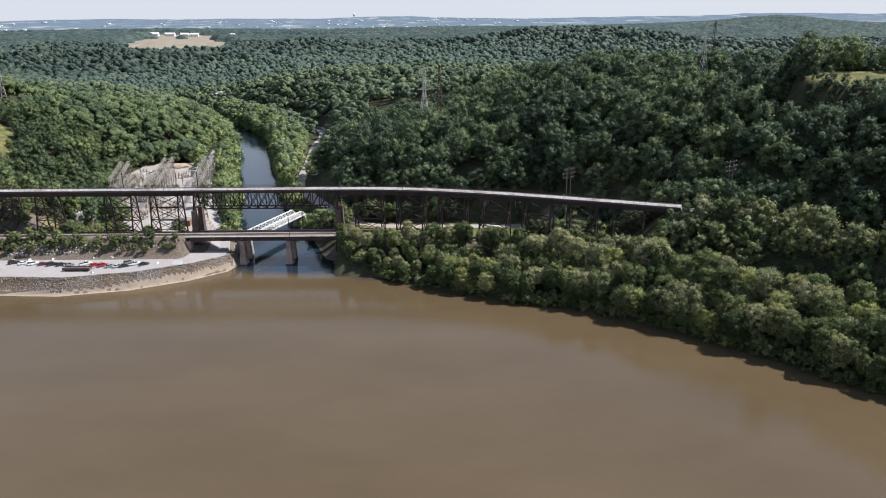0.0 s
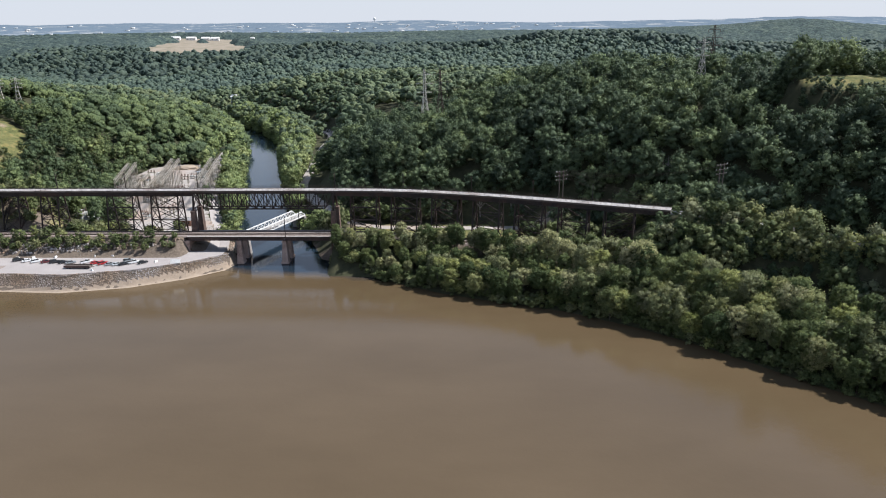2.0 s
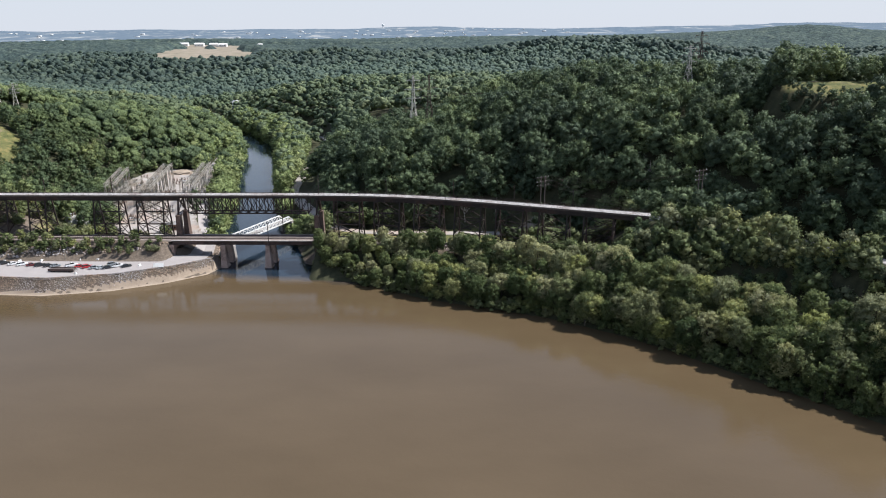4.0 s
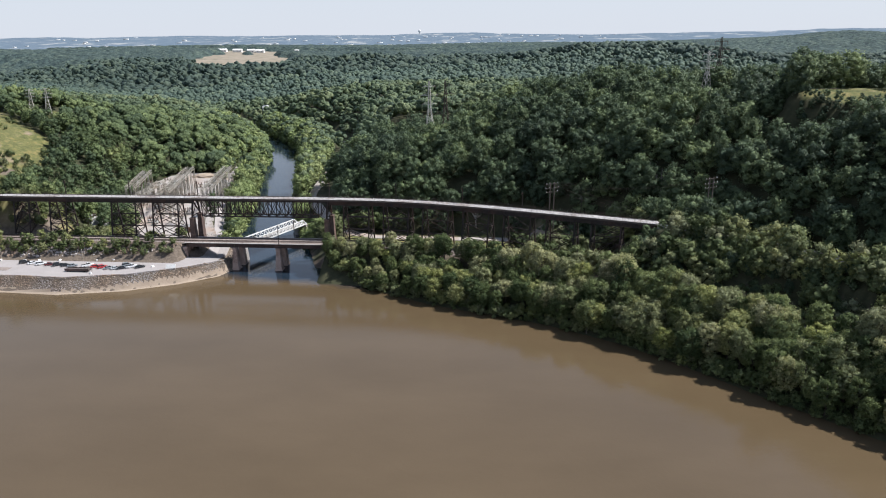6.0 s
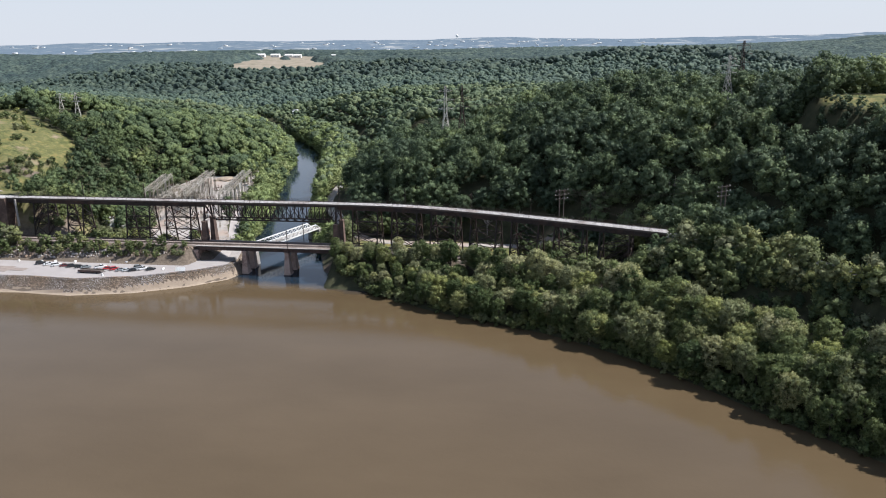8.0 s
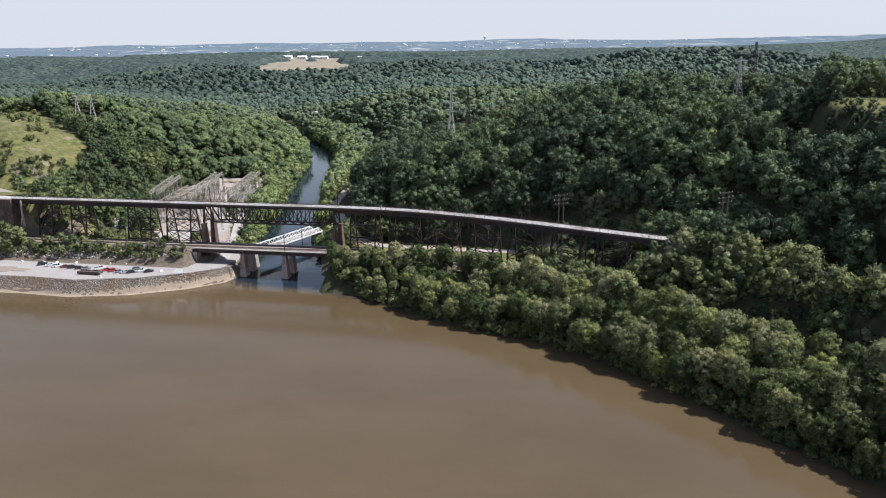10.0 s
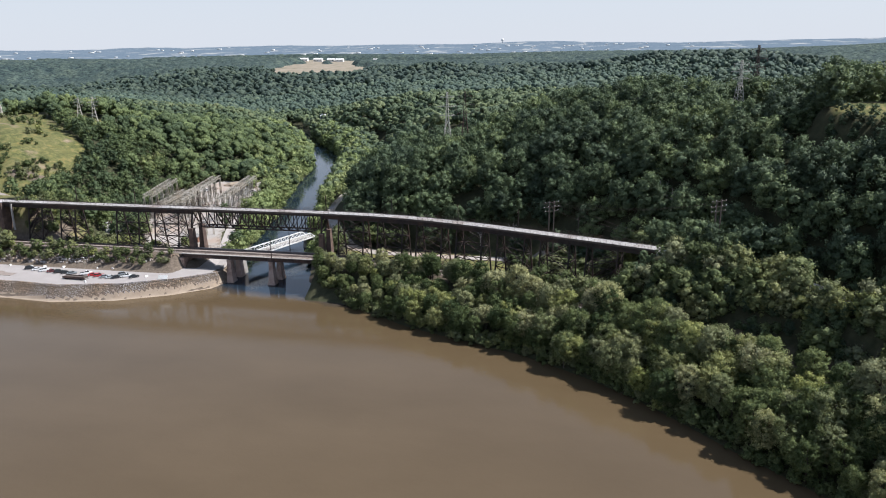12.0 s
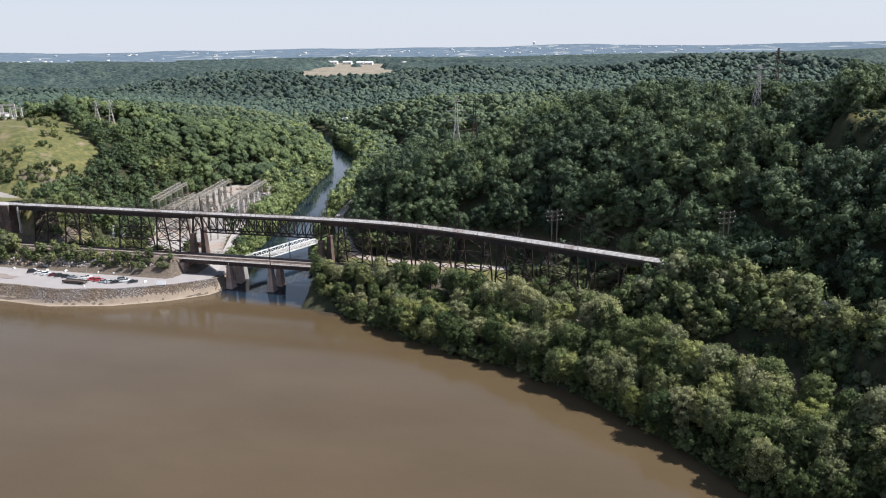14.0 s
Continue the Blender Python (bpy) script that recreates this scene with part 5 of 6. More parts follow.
def switch_frame():
    ob = thing("disconnect_switch", pose(0, 0, YZ), "grey steel switch frame with insulators on gravel", "switchgear", "switchgear in the yard")
    for x in (-2.4, 2.4):
        bar("leg", (x, -0.5, -0.3), (x, -0.3, 4.4), 0.2, GALV, ob)
        bar("leg", (x, 0.5, -0.3), (x, 0.3, 4.4), 0.2, GALV, ob)
    bar("beam", (-3.2, -0.35, 4.45), (3.2, -0.35, 4.45), 0.24, GALV, ob)
    bar("beam", (-3.2, 0.35, 4.45), (3.2, 0.35, 4.45), 0.24, GALV, ob)
    for x in (-2.4, 0, 2.4):
        bm = bmesh.new()
        bmesh.ops.create_cone(bm, cap_ends=True, segments=8, radius1=0.2, radius2=0.13, depth=1.5, matrix=Matrix.Translation((x, -0.35, 5.3)))
        part("insulator", bm, CERAMIC, ob)
        bm = bmesh.new()
        bmesh.ops.create_cone(bm, cap_ends=True, segments=8, radius1=0.2, radius2=0.13, depth=1.5, matrix=Matrix.Translation((x, 0.35, 5.3)))
        beam(bm, (x, -0.9, 6.1), (x, 0.9, 6.1), 0.1)
        part("insulator", bm, CERAMIC, ob)
    return ob


def breaker():
    ob = thing("circuit_breaker", pose(0, 0, YZ), "grey tank circuit breaker with ceramic bushings", "switchgear", "breakers in the yard")
    bm = bmesh.new()
    box(bm, -1.9, -0.9, -0.4, 1.9, 0.9, 0.35)
    part("plinth", bm, CONCRETE, ob)
    for x in (-1.25, 0, 1.25):
        bm = bmesh.new()
        bmesh.ops.create_cone(bm, cap_ends=True, segments=10, radius1=0.5, radius2=0.5, depth=1.9, matrix=pose(x, 0, 1.6, 90))
        part("tank", bm, GREYPAINT, ob)
        for y in (-0.6, 0.6):
            bm = bmesh.new()
            bmesh.ops.create_cone(bm, cap_ends=True, segments=8, radius1=0.2, radius2=0.1, depth=1.9, matrix=pose(x, y * 1.35, 2.9, -18 if y > 0 else 18))
            part("bushing", bm, CERAMIC, ob)
    for x in (-1.6, 1.6):
        bar("leg", (x, 0, 0.3), (x, 0, 1.3), 0.25, GALV, ob)
    bm = bmesh.new()
    box(bm, 1.9, -0.5, 0.5, 2.6, 0.5, 2.0)
    part("control_box", bm, GREYPAINT, ob)
    return ob


yard_rng = random.Random(4)
first_switch, first_breaker = switch_frame(), breaker()
spots = [(u, v) for u in range(6) for v in range(9)]
for u, v in spots:
    x, y = -203 + u * 13.2 - v * 2.6 + (8 if v < 3 else 0), 362 + v * 13.0 + yard_rng.uniform(-2, 2)
    if not bool(inside_yard(np.array([x]), np.array([y]))[0]) or offset(np.array([x]), np.array([y]), YARD_ROAD)[0][0] < 8:
        continue
    m = pose(x + yard_rng.uniform(-1, 1), y, YZ, 0, 0, -17 + 90 * yard_rng.randint(0, 1))
    src = first_switch if (u + v) % 3 else first_breaker
    copy_thing(src, m)
first_switch.location = (-146, 366, YZ)
first_breaker.location = (-160, 366, YZ)


def transformer(x, y, turn):
    ob = thing("transformer", pose(x, y, YZ, 0, 0, turn), "large grey power transformer with cooling fins", "transformer", "transformers in the yard")
    bm = bmesh.new()
    box(bm, -3, -1.7, 0.2, 3, 1.7, 4.2)
    bmesh.ops.bevel(bm, geom=bm.edges[:], offset=0.12, segments=1, affect="EDGES")
    part("tank", bm, GREYPAINT, ob)
    for i in range(8):
        bm = bmesh.new()
        box(bm, -2.8 + i * 0.75, 1.75, 0.8, -2.5 + i * 0.75, 2.9, 3.8)
        part("radiator_fin", bm, GREYPAINT, ob)
    for x0 in (-1.8, 0, 1.8):
        bm = bmesh.new()
        bmesh.ops.create_cone(bm, cap_ends=True, segments=8, radius1=0.26, radius2=0.13, depth=2.6, matrix=Matrix.Translation((x0, -0.4, 5.4)))
        part("bushing", bm, CERAMIC, ob)
    bm = bmesh.new()
    bmesh.ops.create_cone(bm, cap_ends=True, segments=12, radius1=0.5, radius2=0.5, depth=3.4, matrix=pose(0.6, 0.9, 5.3, 0, 90, 0))
    part("conservator", bm, GREYPAINT, ob)
    bm = bmesh.new()
    box(bm, -3.6, -2.3, -0.5, 3.6, 3.2, 0.2)
    part("plinth", bm, CONCRETE, ob)


transformer(-190, 360, 73)
transformer(-178, 352, 73)
transformer(-164, 470, 73)

BRICK = surface("red_brown_brick", (0.16, 0.085, 0.06), (0.27, 0.15, 0.11), 1.2, 0.9)
ROOFGREY = surface("grey_roofing", (0.20, 0.19, 0.18), (0.32, 0.30, 0.29), 0.5, 0.9)
GLASS_DARK = surface("dark_window_glass", (0.015, 0.018, 0.02), (0.03, 0.034, 0.038), 2.0, 0.08, spec=0.6)


def hut(x, y, z, turn, w, d, h, wall, roof, label):
    ob = thing("hut", pose(x, y, z, 0, 0, turn), label, "hut")
    bm = bmesh.new()
    box(bm, -w / 2, -d / 2, -0.5, w / 2, d / 2, h)
    part("wall", bm, wall, ob)
    bm = bmesh.new()
    v = [bm.verts.new(p) for p in ((-w / 2 - 0.3, -d / 2 - 0.3, h), (w / 2 + 0.3, -d / 2 - 0.3, h), (w / 2 + 0.3, d / 2 + 0.3, h), (-w / 2 - 0.3, d / 2 + 0.3, h), (-w / 2 - 0.3, 0, h + 1.1), (w / 2 + 0.3, 0, h + 1.1))]
    for f in ((0, 1, 5, 4), (2, 3, 4, 5), (0, 4, 3), (1, 2, 5), (3, 2, 1, 0)):
        bm.faces.new([v[i] for i in f])
    part("roof", bm, roof, ob)
    bm = bmesh.new()
    box(bm, -0.5, -d / 2 - 0.05, 0, 0.5, -d / 2 + 0.02, 2.1)
    part("door", bm, GREYPAINT, ob)
    for s in (-1, 1):
        bm = bmesh.new()
        box(bm, s * w * 0.3 - 0.45, -d / 2 - 0.04, 1.1, s * w * 0.3 + 0.45, -d / 2 + 0.02, 2.0)
        part("window", bm, GLASS_DARK, ob)
    return ob


hut(-131, 349, YZ, 5, 6.5, 4.5, 3.0, BRICK, ROOFGREY, "small red-brown brick hut beside the trestle")

# ---- cars ----
RUBBER = surface("black_rubber", (0.012, 0.012, 0.012), (0.03, 0.03, 0.03), 3.0, 0.9)
CHROME = surface("wheel_alloy", (0.35, 0.35, 0.36), (0.55, 0.55, 0.56), 3.0, 0.35, 0.8)
LAMP = surface("lamp_glass", (0.5, 0.5, 0.48), (0.7, 0.7, 0.68), 5.0, 0.15)


def paint(name, c):
    m, n, l, p = material(name, 0.28, 0.0, 0.5)
    v = coords(n, l)
    l.new(ramp(n, l, noise_tex(n, l, v, 2.5, 4), [(0.3, tuple(k * 0.86 for k in c)), (0.7, c)]), p.inputs["Base Color"])
    p.inputs["Coat Weight"].default_value = 0.6
    return m


PAINTS = {"white": paint("white_car_paint", (0.78, 0.78, 0.77)), "black": paint("black_car_paint", (0.015, 0.015, 0.017)), "red": paint("red_car_paint", (0.42, 0.022, 0.025)),
          "maroon": paint("maroon_car_paint", (0.13, 0.02, 0.022)), "grey": paint("grey_car_paint", (0.25, 0.27, 0.28)), "silver": paint("silver_car_paint", (0.48, 0.50, 0.50))}


def hull(bm, rows):
    """A body from cross-sections: (along, half width, low, high)."""
    rings = []
    for y, w, z0, z1 in rows:
        rings.append([bm.verts.new(p) for p in ((-w, y, z0), (w, y, z0), (w * 1.02, y, (z0 + z1) / 2), (w * 0.92, y, z1), (-w * 0.92, y, z1), (-w * 1.02, y, (z0 + z1) / 2))])
    for a, b in zip(rings, rings[1:]):
        for i in range(6):
            bm.faces.new((a[i], a[(i + 1) % 6], b[(i + 1) % 6], b[i]))
    bm.faces.new(rings[0][::-1])
    bm.faces.new(rings[-1])
    bmesh.ops.recalc_face_normals(bm, faces=bm.faces)


def car(x, y, turn, colour, style="saloon"):
    words = {"saloon": "parked saloon car", "suv": "parked tall estate car", "pickup": "parked pickup truck"}[style]
    ob = thing("car", pose(x, y, 6.2, 0, 0, turn), "%s %s on the grey car park" % (colour, words), "car", "cars in the riverside car park")
    L, h = (2.25, 0.92) if style == "saloon" else (2.35, 1.05) if style == "suv" else (2.75, 1.1)
    bm = bmesh.new()
    hull(bm, [(-L, 0.72, 0.42, h * 0.8), (-L * 0.93, 0.86, 0.3, h * 0.92), (-L * 0.4, 0.9, 0.26, h), (L * 0.4, 0.9, 0.26, h * 0.97), (L * 0.9, 0.84, 0.3, h * 0.82), (L, 0.7, 0.42, h * 0.7)])
    body = part("body", bm, PAINTS[colour], ob)
    roof = {"saloon": 1.42, "suv": 1.72, "pickup": 1.75}[style]
    y0, y1 = {"saloon": (-1.55, 1.0), "suv": (-2.2, 1.0), "pickup": (-0.5, 1.25)}[style]
    bm = bmesh.new()
    hull(bm, [(y0, 0.78, h * 0.9, h + 0.02), (y0 + 0.45, 0.72, h * 0.9, roof - 0.05), (y1 - 0.75, 0.72, h * 0.9, roof - 0.05), (y1, 0.76, h * 0.9, h + 0.02)])
    part("cabin_glass", bm, GLASS_DARK, ob)
    bm = bmesh.new()
    hull(bm, [(y0 + 0.42, 0.70, roof - 0.06, roof - 0.01), (y0 + 0.8, 0.71, roof - 0.06, roof + 0.03), (y1 - 1.0, 0.71, roof - 0.06, roof + 0.03), (y1 - 0.72, 0.70, roof - 0.06, roof - 0.01)])
    part("roof_panel", bm, PAINTS[colour], ob)
    for sx in (-1, 1):
        for wy in (-L * 0.62, L * 0.62):
            hub = new("wheel")
            hub.parent = ob
            bm = bmesh.new()
            bmesh.ops.create_cone(bm, cap_ends=True, segments=14, radius1=0.33, radius2=0.33, depth=0.22, matrix=pose(sx * 0.82, wy, 0.33, 0, 90, 0))
            part("tyre", bm, RUBBER, hub)
            bm = bmesh.new()
            bmesh.ops.create_cone(bm, cap_ends=True, segments=10, radius1=0.2, radius2=0.2, depth=0.24, matrix=pose(sx * 0.83, wy, 0.33, 0, 90, 0))
            part("rim", bm, CHROME, hub)
        bm = bmesh.new()
        box(bm, sx * 0.6 - 0.16, L * 0.955, h * 0.55, sx * 0.6 + 0.16, L * 1.0, h * 0.68)
        part("headlight", bm, LAMP, ob)
    if style == "pickup":
        bm = bmesh.new()
        box(bm, -0.72, -L * 0.92, h - 0.02, 0.72, -0.6, h + 0.03)
        part("load_bed", bm, RUBBER, ob, "dark open load bed")
    return ob


park_rng = random.Random(12)
for x, y, colour, style in ((-190.7, 300.9, "black", "suv"), (-185.9, 300.1, "white", "saloon"), (-181.2, 299.3, "white", "suv"), (-176.5, 298.7, "maroon", "saloon"), (-172.2, 298.2, "black", "suv"),
                            (-168.0, 297.8, "black", "saloon"), (-164.6, 297.6, "grey", "saloon"), (-157.6, 298.4, "white", "pickup"), (-153.0, 297.0, "red", "saloon"), (-149.2, 296.4, "red", "suv"),
                            (-145.6, 295.4, "grey", "saloon"), (-142.2, 295.3, "silver", "saloon"), (-139.4, 295.6, "black", "saloon"), (-139.2, 300.2, "grey", "suv"), (-136.0, 298.0, "white", "pickup"), (-131.8, 297.8, "black", "saloon")):
    car(x, y, -52 + park_rng.uniform(-5, 5), colour, style)

trailer = thing("flatbed_trailer", pose(-157.8, 291.2, 6.2, 0, 0, -1), "long brown flatbed trailer on the car park", "trailer")
bm = bmesh.new()
box(bm, -5.8, -1.25, 0.75, 5.8, 1.25, 1.15)
part("bed", bm, TIMBER, trailer, "brown timber bed")
for y in (-1.3, 1.3):
    bm = bmesh.new()
    box(bm, -5.8, y - 0.06, 0.55, 5.8, y + 0.06, 1.5)
    part("side_board", bm, STEEL_LOW, trailer)
for x in (-4.4, -3.2, 3.6):
    for y in (-1.1, 1.1):
        bm = bmesh.new()
        bmesh.ops.create_cone(bm, cap_ends=True, segments=14, radius1=0.42, radius2=0.42, depth=0.28, matrix=pose(x, y, 0.42, 90, 0, 0))
        part("wheel", bm, RUBBER, trailer)
bar("drawbar", (5.8, 0, 0.8), (7.4, 0, 0.7), 0.15, STEEL, trailer)

board = thing("leaning_board", pose(-117.0, 297.6, 6.2, 0, 0, 12), "pale leaning board beside the road edge", "board")
bm = bmesh.new()
beam(bm, (-1.9, 0, 0.1), (-1.9, 0.9, 1.7), 0.12)
beam(bm, (1.9, 0, 0.1), (1.9, 0.9, 1.7), 0.12)
part("stand", bm, TIMBER, board)
bm = bmesh.new()
v = [bm.verts.new(p) for p in ((-2.2, -0.1, 0.05), (2.2, -0.1, 0.05), (2.2, 0.85, 1.75), (-2.2, 0.85, 1.75), (-2.2, 0.0, 0.0), (2.2, 0.0, 0.0), (2.2, 0.95, 1.7), (-2.2, 0.95, 1.7))]
for f in ((0, 1, 2, 3), (7, 6, 5, 4), (0, 4, 5, 1), (1, 5, 6, 2), (2, 6, 7, 3), (3, 7, 4, 0)):
    bm.faces.new([v[i] for i in f])
part("panel", bm, WHITE, board)
for x, y in ((-165.3, 307.4), (-141.5, 309.2), (-206.0, 306.3), (-229.0, 305.5)):
    ob = thing("lamp_post", pose(x, y, 5.9), "thin pale post at the back of the car park", "post", "posts of the car park")
    bm = bmesh.new()
    bmesh.ops.create_cone(bm, cap_ends=True, segments=8, radius1=0.14, radius2=0.1, depth=5.4, matrix=Matrix.Translation((0, 0, 2.7)))
    part("shaft", bm, GALV, ob)
    bm = bmesh.new()
    box(bm, -0.12, -0.5, 5.4, 0.12, 0.15, 5.6)
    part("lamp_head", bm, WHITE, ob)
for i, (x, y) in enumerate(((-193, 304.6), (-186, 305.2), (-176, 305.9), (-158, 306.8), (-150, 307.4), (-131, 308.6), (-126.5, 299.5), (-205, 304.2), (-150, 288.0), (-213, 288))):
    bm = bmesh.new()
    frustum(bm, 0, 0, -0.1, 0.45, 1.5, 0.8, 1.35, 0.62)
    frustum(bm, 0, 0, 0.45, 0.8, 1.35, 0.62, 1.2, 0.3)
    ob = part("concrete_block", bm, WHITE)
    ob.matrix_basis = pose(x, y, 6.18, 0, 0, 40 * i)
    tagged(ob, "pale concrete block at the edge of the car park", "concrete block", "blocks of the car park")

# ---- pylons and line poles ----
def pylon(x, y, top, base, mat, label, arms=3, turn=0.0, stout=1.0):
    z = height(x, y)
    tall = top - z
    ob = thing("power_pylon", pose(x, y, z, 0, 0, turn), label, "pylon", "power pylons")
    leg = 1.2 + tall * 0.06
    neck = tall * 0.62
    corners = ((-1, -1), (1, -1), (1, 1), (-1, 1))
    for sx, sy in corners:
        bar("leg", (sx * leg, sy * leg, -0.6), (sx * 0.75, sy * 0.75, neck), 0.2 * stout, mat, ob)
        bar("leg", (sx * 0.75, sy * 0.75, neck), (sx * 0.3, sy * 0.3, tall), 0.2 * stout, mat, ob)
    k = 5
    for i in range(k):
        a, b = i / k, (i + 1) / k
        ra, rb = leg + (0.75 - leg) * a, leg + (0.75 - leg) * b
        for (ax, ay), (bx, by) in zip(corners, corners[1:] + corners[:1]):
            bar("brace", (ax * ra, ay * ra, neck * a), (bx * rb, by * rb, neck * b), 0.13 * stout, mat, ob)
            bar("brace", (bx * ra, by * ra, neck * a), (ax * rb, ay * rb, neck * b), 0.13 * stout, mat, ob)
    for i in range(arms):
        z0 = neck + (tall - neck) * (0.12 + 0.34 * i)
        w = (4.6, 5.4, 4.0)[i % 3] * min(1.0, tall / 28)
        for s in (-1, 1):
            bar("arm_bar", (0, -0.6, z0), (s * w, 0, z0 + 0.15), 0.16 * stout, mat, ob)
            bar("arm_bar", (0, 0.6, z0), (s * w, 0, z0 + 0.15), 0.16 * stout, mat, ob)
            bar("arm_bar", (0, 0, z0 + 1.3), (s * w, 0, z0 + 0.2), 0.14, mat, ob)
            bar("insulator", (s * w, 0, z0 + 0.1), (s * w, 0, z0 - 1.4), 0.16, CERAMIC, ob)
    return ob


WHITE_STEEL = surface("pale_pylon_steel", (0.42, 0.39, 0.34), (0.60, 0.57, 0.50), 0.4, 0.5, 0.2)
pylon(-11, 433, 82, 55, WHITE_STEEL, "pale galvanised lattice power pylon on the hill", turn=20, stout=1.4)
pylon(-2, 441, 82, 55, RUSTPYLON, "brown lattice power pylon beside a pale one", turn=20)
pylon(143, 405, 99, 80, WHITE_STEEL, "pale galvanised lattice power pylon on the ridge", turn=20, stout=1.2)
pylon(153, 420, 106, 80, RUSTPYLON, "tall dark lattice power pylon on the ridge", turn=20, stout=1.2)
pylon(-324, 517, 72.4, 54, WHITE_STEEL, "thin pale lattice power pylon on a grassy knoll", 3, 30)
pylon(-311, 517, 73.3, 54, WHITE_STEEL, "thin pale lattice power pylon on a grassy knoll", 3, 30)


def line_pole(x, y, top, label):
    z = height(x, y)
    ob = thing("utility_pole", pose(x, y, z, 0, 0, 35), label, "pole", "line poles by the hill")
    h = top - z
    for s in (-1.2, 1.2):
        bar("shaft", (s, 0, -1.0), (s, 0, h), 0.34, TIMBER, ob)
    for k, w in ((0.6, 4.4), (2.6, 5.0), (4.4, 4.4)):
        bar("cross_arm", (-w * 0.8, 0, h - k), (w * 0.8, 0, h - k), 0.2, TIMBER, ob)
        for s in (-0.9, -0.4, 0.4, 0.9):
            bar("insulator", (s * w * 0.8, 0, h - k), (s * w * 0.8, 0, h - k + 0.5), 0.16, WHITE, ob)


line_pole(57.5, 323, 43, "wooden double utility pole with pale cross arms")
line_pole(121, 297, 51, "wooden double utility pole with pale cross arms")


def wire(a, b, sag, parent=None):
    bm = bmesh.new()
    pts = [Vector(a).lerp(Vector(b), t / 10) - Vector((0, 0, sag * 4 * t / 10 * (1 - t / 10))) for t in range(11)]
    k = 0.025
    rings = [[bm.verts.new(p + Vector((a, a * 0.5, b))) for a, b in ((-k, -k), (k, -k), (k, k), (-k, k))] for p in pts]
    for r0, r1 in zip(rings, rings[1:]):
        for j in range(4):
            bm.faces.new((r0[j], r0[(j + 1) % 4], r1[(j + 1) % 4], r1[j]))
    tagged(part("power_line", bm, STEEL_LOW), "thin sagging overhead power line", "power line", "power lines")


for k in (-1, 0, 1):
    wire((57.5 + 4 * k, 323 + 3 * k, 42.5), (92 + 3 * k, 303 + 3 * k, 34.5), 1.0)
    wire((57.5 + 4 * k, 323 + 3 * k, 42.5), (121 + 4 * k, 297 + 3 * k, 50.0), 3.0)
    wire((-11 + 4 * k, 433 + 2 * k, 72), (143 + 4 * k, 405 + 2 * k, 92), 7.0)

# dead bleached trees on the hillside
for i, (x, y, tall) in enumerate(((103, 331, 17), (107, 327, 15), (87, 330, 14), (21, 358, 11), (37, 357, 11))):
    me = trunk_mesh("trunk", 300 + i, tall, 3.6, 16, DEADWOOD)
    ob = thing("dead_tree", pose(x, y, height(x, y)), "bare bleached dead tree among green woods", "tree", "dead trees on the hill")
    new("trunk", me).parent = ob

# ---- far farm and houses ----
def house(x, y, turn, w, d, h, wall, roof, label, name="house", category="house"):
    z = height(x, y)
    ob = thing(name, pose(x, y, z, 0, 0, turn), label, category, "far buildings")
    bm = bmesh.new()
    box(bm, -w / 2, -d / 2, -2, w / 2, d / 2, h)
    part("wall", bm, wall, ob)
    bm = bmesh.new()
    r = h + d * 0.3
    v = [bm.verts.new(p) for p in ((-w / 2 - 0.5, -d / 2 - 0.5, h), (w / 2 + 0.5, -d / 2 - 0.5, h), (w / 2 + 0.5, d / 2 + 0.5, h), (-w / 2 - 0.5, d / 2 + 0.5, h), (-w / 2 - 0.5, 0, r), (w / 2 + 0.5, 0, r))]
    for f in ((0, 1, 5, 4), (2, 3, 4, 5), (0, 4, 3), (1, 2, 5), (3, 2, 1, 0)):
        bm.faces.new([v[i] for i in f])
    part("roof", bm, roof, ob)
    k = max(2, int(w / 9))
    for i in range(k):
        bm = bmesh.new()
        cx = -w / 2 + w * (i + 0.5) / k
        box(bm, cx - 0.9, -d / 2 - 0.08, h * 0.35, cx + 0.9, -d / 2 + 0.04, h * 0.7)
        part("window", bm, GLASS_DARK, ob)
    return ob


for dx, w in ((-62, 22), (-30, 52), (32, 30), (78, 26), (108, 26)):
    house(-900 + dx, 2386 + dx * 0.05, 2, w, 15, 6.5, WHITE, WHITE, "long white farm barn in an open field", "barn", "barn")
far_rng = random.Random(31)
for cx, cy, sx, sy, k in ((746, 2075, 90, 40, 14), (-1150, 2440, 160, 40, 9), (-480, 2520, 220, 30, 7), (-1800, 2150, 250, 60, 8)):
    for i in range(k):
        house(cx + far_rng.uniform(-sx, sx), cy + far_rng.uniform(-sy, sy), far_rng.uniform(-40, 40), far_rng.uniform(9, 16), 9, far_rng.uniform(5, 9), WHITE, ROOFGREY if far_rng.random() < 0.5 else WHITE, "small white house among distant trees")
for x, y, w in ((-280.5, 934, 16), (202, 1114, 18)):
    house(x, y, -12, w, 9, 6, WHITE, WHITE, "small pale building in a gap of the woods")
tower_z = height(-547, 4700)
wt = thing("water_tower", pose(-547, 4700, tower_z), "white water tower on the far skyline", "water tower")
bm = bmesh.new()
bmesh.ops.create_cone(bm, cap_ends=True, segments=12, radius1=4, radius2=3, depth=40, matrix=Matrix.Translation((0, 0, 20)))
part("stem", bm, WHITE, wt)
bm = bmesh.new()
bmesh.ops.create_icosphere(bm, subdivisions=2, radius=9, matrix=Matrix.Translation((0, 0, 42)))
part("tank", bm, WHITE, wt)

